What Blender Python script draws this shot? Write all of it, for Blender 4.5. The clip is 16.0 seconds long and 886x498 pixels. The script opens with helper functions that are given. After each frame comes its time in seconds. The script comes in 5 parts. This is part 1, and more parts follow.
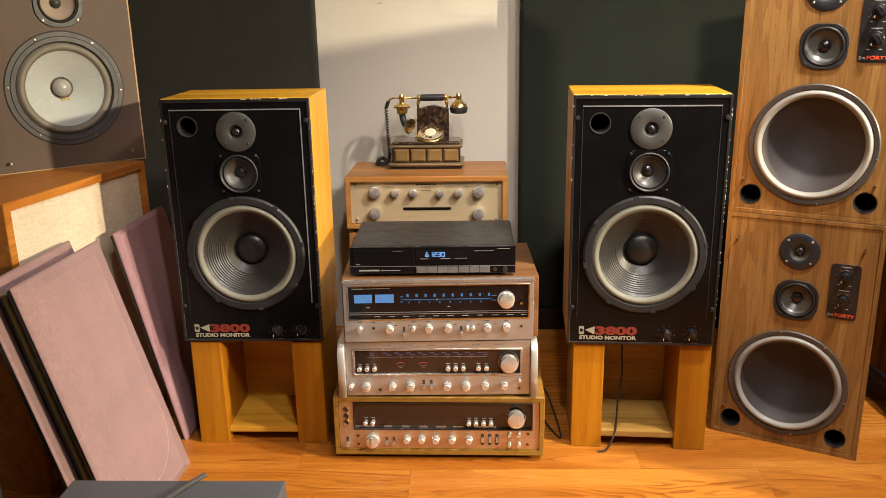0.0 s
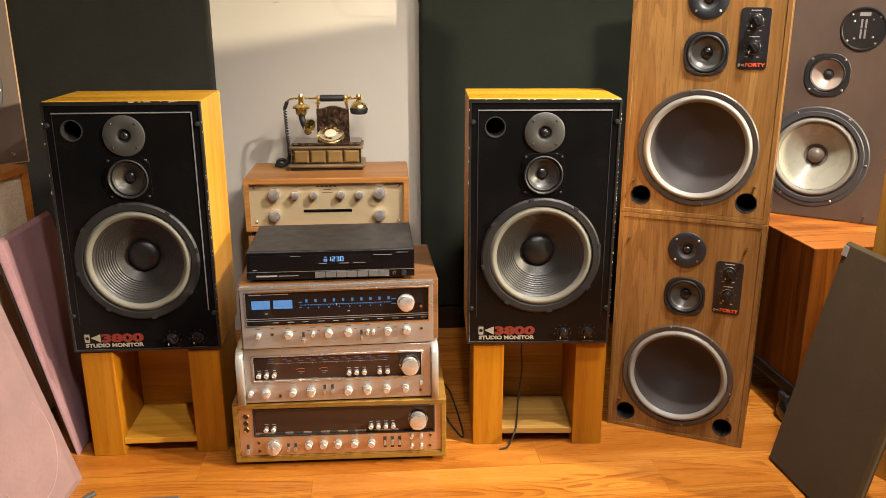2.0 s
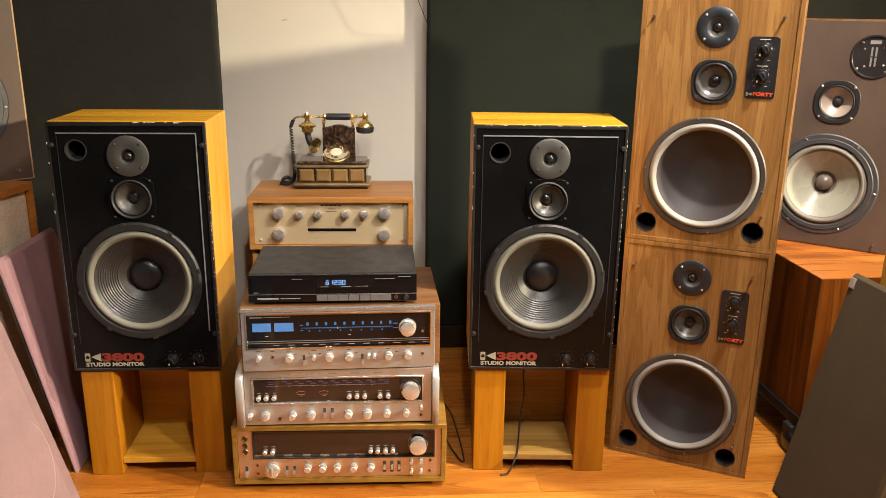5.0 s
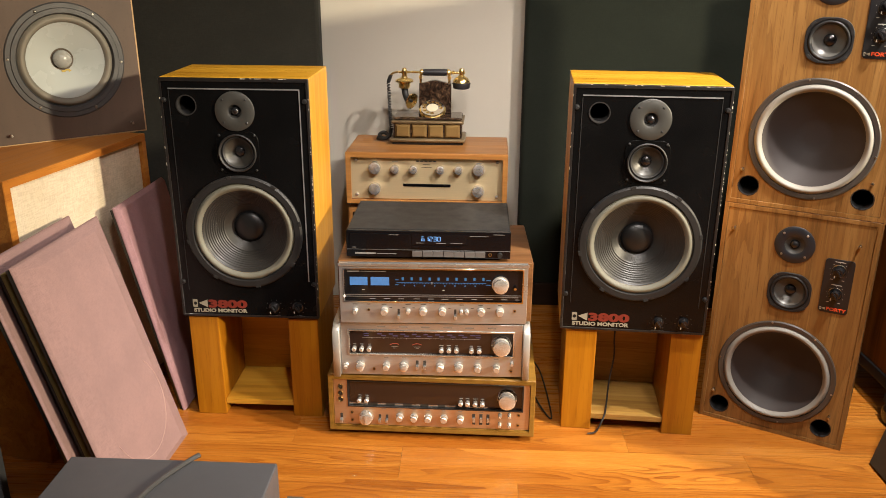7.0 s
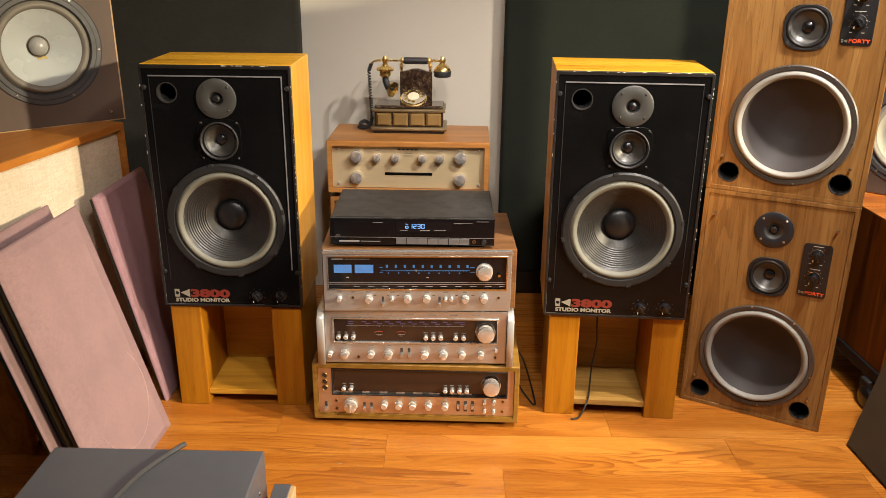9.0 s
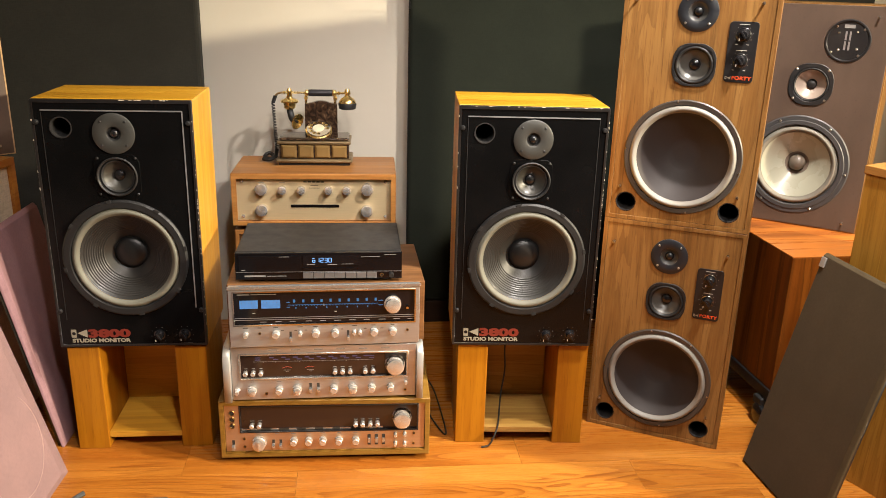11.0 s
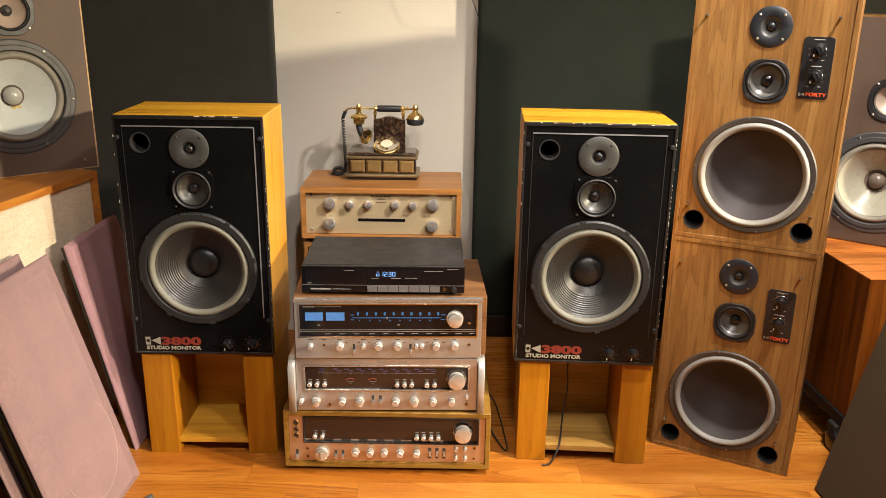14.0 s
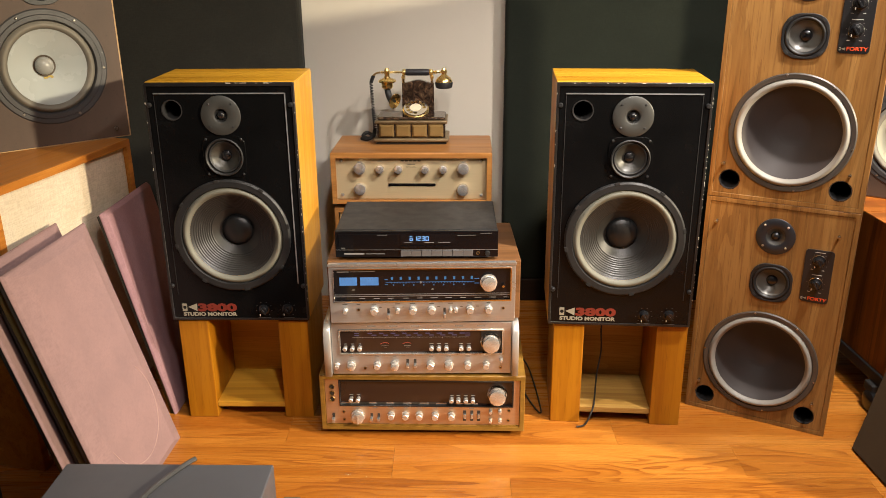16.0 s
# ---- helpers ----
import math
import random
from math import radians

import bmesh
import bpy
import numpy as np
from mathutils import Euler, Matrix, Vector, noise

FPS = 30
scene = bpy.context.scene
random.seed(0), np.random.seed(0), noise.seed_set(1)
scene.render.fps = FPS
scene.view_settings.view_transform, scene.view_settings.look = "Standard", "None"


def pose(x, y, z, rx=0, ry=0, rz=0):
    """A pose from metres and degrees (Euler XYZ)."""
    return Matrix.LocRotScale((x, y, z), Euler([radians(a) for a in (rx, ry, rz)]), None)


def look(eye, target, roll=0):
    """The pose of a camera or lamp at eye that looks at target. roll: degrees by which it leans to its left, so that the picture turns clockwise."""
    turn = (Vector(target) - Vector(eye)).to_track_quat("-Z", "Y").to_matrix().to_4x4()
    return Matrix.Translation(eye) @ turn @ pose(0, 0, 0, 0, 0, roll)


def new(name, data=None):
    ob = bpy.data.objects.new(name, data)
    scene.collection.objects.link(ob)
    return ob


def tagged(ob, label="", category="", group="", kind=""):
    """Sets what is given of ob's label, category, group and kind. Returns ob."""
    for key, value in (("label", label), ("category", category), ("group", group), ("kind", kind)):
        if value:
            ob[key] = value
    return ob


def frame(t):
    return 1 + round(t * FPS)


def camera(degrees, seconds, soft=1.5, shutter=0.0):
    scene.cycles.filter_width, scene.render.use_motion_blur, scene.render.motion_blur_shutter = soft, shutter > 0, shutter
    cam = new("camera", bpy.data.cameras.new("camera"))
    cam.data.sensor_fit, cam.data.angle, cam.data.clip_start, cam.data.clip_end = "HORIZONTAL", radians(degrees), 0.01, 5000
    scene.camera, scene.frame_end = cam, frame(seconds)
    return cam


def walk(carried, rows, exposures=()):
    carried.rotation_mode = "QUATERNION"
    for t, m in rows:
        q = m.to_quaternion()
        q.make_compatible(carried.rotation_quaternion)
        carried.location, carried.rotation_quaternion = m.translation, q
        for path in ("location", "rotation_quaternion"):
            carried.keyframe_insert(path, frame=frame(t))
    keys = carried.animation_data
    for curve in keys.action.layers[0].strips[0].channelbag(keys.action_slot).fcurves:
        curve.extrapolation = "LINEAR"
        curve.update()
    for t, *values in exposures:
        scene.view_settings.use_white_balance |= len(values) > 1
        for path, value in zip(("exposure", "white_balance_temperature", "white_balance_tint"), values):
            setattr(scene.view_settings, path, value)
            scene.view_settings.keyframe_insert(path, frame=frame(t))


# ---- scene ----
cam = camera(56.68, 16.0, 0.6)
# seconds, x, y, z, pitch, roll, yaw
ROWS = [
    (0.0, 0.0001, -0.0000, 1.1470, -16.293, 0.943, 1.303),
    (0.5, 0.0120, 0.0000, 1.1479, -16.481, 0.824, 0.100),
    (1.0, 0.0143, 0.0027, 1.1488, -16.745, 0.653, -1.278),
    (1.5, 0.0228, 0.0023, 1.1549, -16.898, 0.388, -2.885),
    (2.0, 0.0359, 0.0028, 1.1723, -16.827, 0.069, -4.749),
    (2.5, 0.0455, 0.0071, 1.1886, -16.350, -0.286, -6.578),
    (3.0, 0.0504, 0.0067, 1.1961, -15.324, -0.668, -7.992),
    (5.5, 0.0500, 0.0276, 1.2184, -17.154, -0.619, -2.055),
    (6.0, 0.0489, 0.0217, 1.2294, -18.285, -0.536, -0.106),
    (6.5, 0.0403, 0.0149, 1.2359, -19.106, -0.478, 1.370),
    (7.0, 0.0286, 0.0139, 1.2309, -19.718, -0.303, 2.241),
    (7.5, 0.0192, 0.0133, 1.2196, -20.157, -0.215, 2.474),
    (8.0, 0.0142, 0.0059, 1.2186, -20.303, -0.293, 1.995),
    (10.5, 0.0046, 0.0067, 1.2270, -19.165, -1.153, -3.595),
    (11.0, 0.0143, 0.0004, 1.2415, -18.391, -1.488, -5.777),
    (11.5, 0.0300, 0.0021, 1.2516, -17.655, -1.806, -7.281),
    (12.0, 0.0426, 0.0017, 1.2578, -16.929, -1.930, -7.537),
    (12.5, 0.0485, -0.0025, 1.2642, -16.671, -1.899, -6.444),
    (13.0, 0.0475, 0.0001, 1.2578, -16.729, -1.661, -4.491),
    (13.5, 0.0397, -0.0049, 1.2543, -17.032, -1.243, -2.432),
    (14.0, 0.0332, -0.0070, 1.2507, -17.585, -0.829, -0.800),
    (14.5, 0.0270, -0.0055, 1.2458, -18.326, -0.459, 0.309),
    (15.0, 0.0195, -0.0036, 1.2452, -19.022, -0.116, 0.759),
    (15.5, 0.0133, -0.0033, 1.2454, -19.581, 0.152, 0.757),
    (16.0, 0.0078, -0.0044, 1.2448, -19.983, 0.391, 0.486),
]
walk(cam, [(t, pose(x, y, z, 90 + pitch, roll, yaw)) for t, x, y, z, pitch, roll, yaw in ROWS],
     [(0.0, 0.05), (3.0, 0.18), (7.5, 0.0), (12.0, 0.18), (15.0, 0.05), (16.0, 0.02)])

# ---- light ----
WARM = (1.0, 0.91, 0.83)
YELLOW = (1.0, 0.85, 0.60)


def spot(name, eye, target, power, radius, cone, blend, colour=WARM):
    data = bpy.data.lights.new(name, "SPOT")
    data.energy, data.shadow_soft_size, data.spot_size, data.spot_blend, data.color = power, radius, radians(cone), blend, colour
    ob = new(name, data)
    ob.matrix_basis = look(eye, target)
    return ob


LAMP_KEY, LAMP_SIDE, LAMP_FRONT, LAMP_FILL = (1.25, 1.40, 2.40), (4.18, -0.15, 1.98), (0.82, 0.55, 2.36), (0.15, 0.35, 2.40)
spot("key_spot_light", LAMP_KEY, (0.66, 1.85, 0.25), 335, 0.05, 88, 0.65)
spot("side_spot_light", LAMP_SIDE, (-0.35, 2.35, 0.72), 1650, 0.10, 53, 0.6, YELLOW)
spot("front_spot_light", LAMP_FRONT, (0.50, 2.3, 0.5), 110, 0.06, 74, 0.8)
# added fill that brightens the wall and the stack, no known source
spot("wall_fill_spot_light", LAMP_FILL, (-0.12, 2.6, 0.72), 140, 0.06, 62, 0.8)
world = bpy.data.worlds.new("room_air")
scene.world = world
world.use_nodes = True
world.node_tree.nodes["Background"].inputs[0].default_value = (0.9, 0.75, 0.6, 1)
world.node_tree.nodes["Background"].inputs[1].default_value = 0.02


# ---- materials ----
class Mat:
    """A principled material and short ways to wire nodes into it."""

    def __init__(self, name, colour=(0.5, 0.5, 0.5), rough=0.5, metal=0.0, spec=0.5):
        self.m = bpy.data.materials.new(name)
        self.m.use_nodes = True
        self.t = self.m.node_tree
        self.b = self.t.nodes["Principled BSDF"]
        self.put("Base Color", (*colour, 1)), self.put("Roughness", rough), self.put("Metallic", metal), self.put("Specular IOR Level", spec)

    def put(self, socket, value):
        if hasattr(value, "is_output"):
            self.t.links.new(value, self.b.inputs[socket])
        else:
            self.b.inputs[socket].default_value = value

    def node(self, kind, links=None, **props):
        n = self.t.nodes.new(kind)
        for k, v in props.items():
            setattr(n, k, v)
        for k, v in (links or {}).items():
            if hasattr(v, "is_output"):
                self.t.links.new(v, n.inputs[k])
            else:
                n.inputs[k].default_value = v
        return n

    def coords(self, scale=(1, 1, 1), offset=None):
        c = self.node("ShaderNodeTexCoord").outputs["Object"]
        if offset is not None:
            c = self.node("ShaderNodeVectorMath", {0: c, 1: offset}, operation="ADD").outputs[0]
        return self.node("ShaderNodeMapping", {"Vector": c, "Scale": scale}).outputs[0]

    def noise(self, vec, scale, detail=4.0, rough=0.55, distort=0.0):
        return self.node("ShaderNodeTexNoise", {"Vector": vec, "Scale": scale, "Detail": detail, "Roughness": rough, "Distortion": distort}).outputs[0]

    def ramp(self, fac, stops):
        n = self.node("ShaderNodeValToRGB", {"Fac": fac})
        e = n.color_ramp.elements
        while len(e) < len(stops):
            e.new(0.5)
        for el, (p, c) in zip(e, stops):
            el.position, el.color = p, (*c, 1) if len(c) == 3 else c
        return n.outputs[0]

    def grey(self, fac, a, b, lo=0.0, hi=1.0):
        return self.node("ShaderNodeMapRange", {"Value": fac, "From Min": lo, "From Max": hi, "To Min": a, "To Max": b}).outputs[0]

    def mix(self, fac, a, b, blend="MIX"):
        n = self.node("ShaderNodeMix", data_type="RGBA", blend_type=blend)
        for i, v in ((0, fac), (6, a), (7, b)):
            if hasattr(v, "is_output"):
                self.t.links.new(v, n.inputs[i])
            else:
                n.inputs[i].default_value = (*v, 1) if i and len(v) == 3 else v
        return n.outputs[2]

    def bump(self, height, strength=0.2, distance=0.001):
        self.put("Normal", self.node("ShaderNodeBump", {"Height": height, "Strength": strength, "Distance": distance}).outputs[0])
        return self


def plain(name, colour, rough=0.5, metal=0.0, vary=0.12, scale=30.0, bump=0.0, spec=0.5):
    """A paint, plastic or cast surface with a little mottling and uneven gloss."""
    m = Mat(name, colour, rough, metal, spec)
    v = m.coords()
    n = m.noise(v, scale, 5)
    n2 = m.noise(v, scale * 0.16, 3)
    dark = tuple(c * (1 - vary) for c in colour)
    lite = tuple(min(1, c * (1 + vary)) for c in colour)
    m.put("Base Color", m.mix(m.grey(n2, 0, 1, 0.3, 0.7), dark, lite))
    m.put("Roughness", m.grey(n, max(0.02, rough - 0.08), min(1, rough + 0.08), 0.3, 0.7))
    if bump:
        m.bump(m.noise(v, scale * 8, 3), bump, 0.001)
    return m.m


def wood(name, dark, mid, light, along="z", rough=0.42, fine=1.0, figure=1.0, coat=0.0, contrast=1.0, spec=0.28):
    """Veneer or plank: long streaks along one axis, broad figure and short pores."""
    m = Mat(name, mid, rough, 0.0, spec)
    sq = {"x": (0.06, 1, 1), "y": (1, 0.06, 1), "z": (1, 1, 0.06)}[along]
    v = m.coords(sq)
    broad = m.noise(v, 9 * figure, 3, 0.5, 1.6)
    rings = m.node("ShaderNodeMath", {0: m.node("ShaderNodeMath", {0: broad, 1: 7.0}, operation="MULTIPLY").outputs[0]}, operation="FRACT").outputs[0]
    streak = m.noise(v, 90 * fine, 6, 0.65)
    pores = m.noise(m.coords(tuple(0.03 if s < 1 else 1 for s in sq)), 420, 2)
    col = m.ramp(broad, [(0.28, dark), (0.5, mid), (0.74, light)])
    col = m.mix(m.grey(rings, 0.0, 0.55 * contrast, 0.55, 1.0), col, dark)
    col = m.mix(m.grey(streak, 0.0, 0.55 * contrast, 0.48, 0.72), col, light)
    col = m.mix(m.grey(streak, 0.5 * contrast, 0.0, 0.30, 0.45), col, dark)
    col = m.mix(m.grey(pores, 0.0, 0.35, 0.58, 0.72), col, tuple(c * 0.45 for c in dark))
    m.put("Base Color", col)
    m.put("Roughness", m.grey(streak, rough - 0.07, rough + 0.1, 0.3, 0.7))
    m.put("Coat Weight", coat), m.put("Coat Roughness", 0.18)
    m.bump(m.mix(0.5, streak, pores), 0.12, 0.0006)
    return m.m


def brushed(name, colour, rough=0.32, along="x", metal=0.82):
    m = Mat(name, colour, rough, metal)
    sq = {"x": (0.01, 1, 1), "z": (1, 1, 0.01)}[along]
    n = m.noise(m.coords(sq), 900, 3, 0.7)
    big = m.noise(m.coords(), 12, 3)
    m.put("Base Color", m.mix(m.grey(n, 0, 1, 0.3, 0.7), tuple(c * 0.86 for c in colour), colour))
    m.put("Roughness", m.grey(big, rough - 0.06, rough + 0.08, 0.3, 0.7))
    m.bump(n, 0.12, 0.0003)
    return m.m


def cloth(name, colour, other, weave=900.0, rough=0.95, blotch=9.0, bump=0.35):
    m = Mat(name, colour, rough, 0, 0.15)
    v = m.coords()
    w1 = m.noise(m.coords((1, 1, 0.12)), weave, 2)
    w2 = m.noise(m.coords((0.12, 0.12, 1)), weave, 2)
    weft = m.mix(0.5, w1, w2)
    col = m.mix(m.grey(m.noise(v, blotch, 5), 0, 1, 0.32, 0.68), colour, other)
    col = m.mix(m.grey(weft, 0.0, 0.55, 0.42, 0.6), col, tuple(c * 0.62 for c in colour))
    m.put("Base Color", col)
    m.put("Sheen Weight", 0.03)
    m.bump(weft, bump, 0.001)
    return m.m


def glowing(name, colour, strength):
    m = Mat(name, (0.02, 0.02, 0.02), 0.3)
    n = m.noise(m.coords(), 60, 2)
    m.put("Emission Color", m.mix(m.grey(n, 0, 1, 0.3, 0.7), tuple(c * 0.8 for c in colour), colour))
    m.put("Emission Strength", strength)
    return m.m


TEAK = wood("oiled_orange_teak_veneer", (0.40, 0.165, 0.015), (0.57, 0.265, 0.028), (0.66, 0.34, 0.046), "z", 0.36, contrast=0.35)
TEAK_X = wood("oiled_orange_teak_top", (0.34, 0.155, 0.009), (0.50, 0.25, 0.015), (0.60, 0.32, 0.026), "x", 0.30, contrast=0.35)
STAND_WOOD = wood("golden_stand_wood", (0.22, 0.068, 0.003), (0.33, 0.125, 0.005), (0.41, 0.168, 0.009), "z", 0.34, contrast=0.6)
# the left stand's plywood, with yellow lamplight put into its colour
STAND_INSIDE_LIT = wood("lamplit_golden_plywood_inside", (0.36, 0.165, 0.016), (0.52, 0.265, 0.028), (0.60, 0.33, 0.048), "x", 0.38, contrast=0.5)
STAND_INSIDE = wood("pale_plywood_inside", (0.26, 0.135, 0.026), (0.37, 0.21, 0.048), (0.46, 0.29, 0.085), "x", 0.5)
WALNUT = wood("walnut_vinyl_veneer", (0.095, 0.042, 0.011), (0.215, 0.105, 0.030), (0.31, 0.17, 0.054), "z", 0.36, 1.4, 1.5, contrast=0.75)
WALNUT_X = wood("dark_walnut_case_veneer", (0.095, 0.040, 0.014), (0.165, 0.075, 0.028), (0.235, 0.115, 0.046), "x", 0.42)
WALNUT_M = wood("warm_walnut_case_veneer", (0.19, 0.074, 0.020), (0.30, 0.130, 0.036), (0.40, 0.19, 0.058), "x", 0.36)
OAK = wood("yellow_oak_veneer", (0.24, 0.115, 0.014), (0.36, 0.185, 0.026), (0.45, 0.25, 0.044), "z", 0.45, 0.8, 1.6)
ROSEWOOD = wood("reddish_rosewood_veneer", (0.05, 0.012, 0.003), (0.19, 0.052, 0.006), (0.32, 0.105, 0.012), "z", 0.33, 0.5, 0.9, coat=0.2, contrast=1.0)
# same veneer, lightened: lamplight on the top is put into its colour
ROSEWOOD_LIT = wood("reddish_rosewood_lit_top", (0.19, 0.048, 0.009), (0.46, 0.145, 0.022), (0.62, 0.23, 0.038), "x", 0.30, 0.4, 0.9, coat=0.2, contrast=0.6)


def laminate():
    """Printed laminate: cathedral figure in thin dark lines, reddish clouds and fine streaks, shifted from plank to plank."""
    m = Mat("orange_laminate_plank", (0.33, 0.115, 0.014), 0.26, 0.0, 0.5)
    r = m.node("ShaderNodeObjectInfo").outputs["Random"]
    shift = m.node("ShaderNodeCombineXYZ", {"X": m.grey(r, 0, 37), "Y": m.grey(r, 0, 53), "Z": m.grey(r, 0, 91)}).outputs[0]
    v = m.coords((0.085, 1, 1), shift)
    broad = m.noise(v, 8.0, 2, 0.45, 1.1)
    lines = m.node("ShaderNodeMath", {0: m.node("ShaderNodeMath", {0: broad, 1: 19.0}, operation="MULTIPLY").outputs[0]}, operation="FRACT").outputs[0]
    fade = m.grey(m.noise(v, 14, 3), 0.15, 1.0, 0.38, 0.62)
    line = m.node("ShaderNodeMath", {0: m.grey(lines, 0.0, 0.85, 0.45, 1.0), 1: fade}, operation="MULTIPLY").outputs[0]
    streak = m.noise(m.coords((0.03, 1, 1), shift), 150, 5, 0.65)
    cloud = m.noise(m.coords((0.3, 1, 1), shift), 6, 3)
    col = m.ramp(broad, [(0.30, (0.33, 0.106, 0.011)), (0.5, (0.42, 0.152, 0.019)), (0.72, (0.52, 0.212, 0.034))])
    col = m.mix(m.grey(cloud, 0.0, 0.55, 0.50, 0.72), col, (0.27, 0.066, 0.007))
    col = m.mix(line, col, (0.17, 0.040, 0.004))
    col = m.mix(m.grey(streak, 0.0, 0.45, 0.52, 0.74), col, (0.19, 0.050, 0.005))
    col = m.mix(m.grey(streak, 0.35, 0.0, 0.28, 0.44), col, (0.50, 0.215, 0.040))
    tone = m.grey(r, 0.93, 1.06)
    m.put("Base Color", m.mix(1.0, col, m.node("ShaderNodeCombineColor", {0: tone, 1: tone, 2: tone}).outputs[0], "MULTIPLY"))
    m.put("Roughness", m.grey(streak, 0.22, 0.36, 0.3, 0.7))
    m.put("Coat Weight", 0.15), m.put("Coat Roughness", 0.18)
    m.bump(streak, 0.08, 0.0005)
    return m.m


FLOOR_WOOD = laminate()
GOLD_CASE = wood("yellow_vinyl_wood_case", (0.16, 0.08, 0.012), (0.23, 0.12, 0.02), (0.30, 0.165, 0.032), "x", 0.4)
BAFFLE = plain("satin_black_baffle", (0.0036, 0.0036, 0.0038), 0.22, 0, 0.25, 18, 0.03, 0.2)
BAFFLE_EDGE = plain("black_baffle_rim", (0.010, 0.009, 0.009), 0.35, 0, 0.3, 25, 0.05)
CHIP = plain("bare_chipped_wood", (0.58, 0.52, 0.43), 0.8)
FRAME_BLACK = plain("black_cast_driver_frame", (0.013, 0.013, 0.014), 0.42, 0, 0.2, 60, 0.06)
RIM_GREY = plain("matte_grey_driver_rim", (0.040, 0.039, 0.040), 0.5, 0, 0.25, 40, 0.06)
GASKET = plain("grey_brown_gasket", (0.055, 0.047, 0.040), 0.42, 0, 0.3, 25, 0.06)
FRAME_GREY = plain("dark_grey_driver_frame", (0.013, 0.013, 0.0135), 0.48, 0.0, 0.25, 50, 0.06, 0.35)
TWEETER_GREY = plain("grey_anodised_plate", (0.036, 0.036, 0.033), 0.45, 0.1, 0.15, 40)
RUBBER = plain("black_rubber", (0.012, 0.012, 0.012), 0.55)
DOME = plain("glossy_black_dome", (0.010, 0.010, 0.011), 0.22)
CAP_BLACK = plain("soft_black_dust_cap", (0.007, 0.007, 0.0075), 0.42, 0, 0.2, 30, 0.04)
DARK_VOID = plain("black_port_and_notch_shade", (0.006, 0.005, 0.005), 0.9)
CONE_DARK = plain("charcoal_paper_cone", (0.017, 0.0165, 0.0155), 0.44, 0, 0.15, 40, 0.05)
CONE_MID = plain("grey_paper_midrange_cone", (0.028, 0.0265, 0.022), 0.40, 0, 0.15, 50, 0.04)
CONE_PALE = plain("pale_grey_midrange_cone", (0.085, 0.082, 0.074), 0.36, 0, 0.15, 50, 0.04)
CONE_BROWN = plain("grey_brown_paper_cone", (0.036, 0.030, 0.029), 0.62, 0, 0.10, 14, 0.03, 0.3)
CONE_WHITE = plain("cream_white_cone", (0.40, 0.43, 0.42), 0.26, 0, 0.06, 12)
CONE_AGED = plain("yellowed_cream_cone", (0.33, 0.325, 0.25), 0.28, 0, 0.14, 9)
CONE_STAIN = plain("browned_glue_ring", (0.13, 0.10, 0.075), 0.45, 0, 0.4, 40)
CONE_COPPER = plain("silvery_copper_tinted_cone", (0.42, 0.33, 0.27), 0.4, 0.2, 0.2, 20)
FOAM_BEIGE = plain("beige_foam_surround", (0.128, 0.125, 0.098), 0.6, 0, 0.15, 45, 0.12)
FOAM_WHITE = plain("pale_grey_cloth_surround", (0.225, 0.215, 0.19), 0.55, 0, 0.14, 30, 0.1)
FOAM_BROWN = plain("brownish_grey_foam_surround", (0.17, 0.155, 0.125), 0.7, 0, 0.2, 45, 0.1)
SCREW = plain("steel_screw", (0.45, 0.42, 0.38), 0.3, 1.0)
ALU_LINE = plain("dull_aluminium_strip", (0.42, 0.43, 0.45), 0.4, 0.8)
KEY_GREY = plain("dull_grey_key", (0.20, 0.20, 0.205), 0.35, 0.6)
CHROME = Mat("chrome", (0.78, 0.76, 0.74), 0.12, 1.0).m
SILVER = brushed("brushed_silver_faceplate", (0.56, 0.59, 0.615), 0.32)
SILVER_WARM = brushed("brushed_champagne_faceplate", (0.56, 0.555, 0.56), 0.34)
COPPER = brushed("brushed_copper_champagne_plate", (0.58, 0.425, 0.295), 0.34)
CHAMPAGNE = brushed("satin_champagne_gold_plate", (0.74, 0.60, 0.36), 0.36, "x", 0.45)


def turned_metal(name, colour, rough):
    """Aluminium faced on a lathe: the gloss fans out round the knob's axis."""
    m = Mat(name, colour, rough, 0.74)
    m.put("Anisotropic", 0.85)
    m.put("Tangent", m.node("ShaderNodeTangent", direction_type="RADIAL", axis="Y").outputs[0])
    return m.m


KNOB_METAL = turned_metal("turned_aluminium_knob", (0.66, 0.63, 0.585), 0.27)
BRIGHT_STRIP = brushed("bright_aluminium_strip", (0.56, 0.545, 0.52), 0.24, "x", 0.8)
CHEEK = plain("pale_grey_side_cheek", (0.46, 0.45, 0.43), 0.35, 0.5, 0.08)
BLACK_METAL = plain("black_enamelled_metal", (0.012, 0.012, 0.013), 0.36, 0, 0.15, 25)
BLACK_GLOSS = plain("black_gloss_panel", (0.004, 0.004, 0.005), 0.10, 0, 0.1)
DIAL_GLASS = plain("smoked_dial_glass", (0.007, 0.006, 0.007), 0.07, 0, 0.2, 15, 0, 0.4)
DIAL_BROWN = plain("brown_smoked_dial_glass", (0.030, 0.017, 0.013), 0.07, 0, 0.2, 15, 0, 0.6)
WHITE_INK = plain("white_printed_ink", (0.36, 0.345, 0.31), 0.6)
GREY_INK = plain("grey_printed_ink", (0.22, 0.21, 0.20), 0.6)
RED_INK = plain("faded_red_printed_ink", (0.15, 0.017, 0.009), 0.5)
CREAM_INK = plain("dull_cream_printed_ink", (0.25, 0.23, 0.18), 0.5)
FAINT_INK = plain("faint_grey_printed_ink", (0.09, 0.085, 0.08), 0.5)
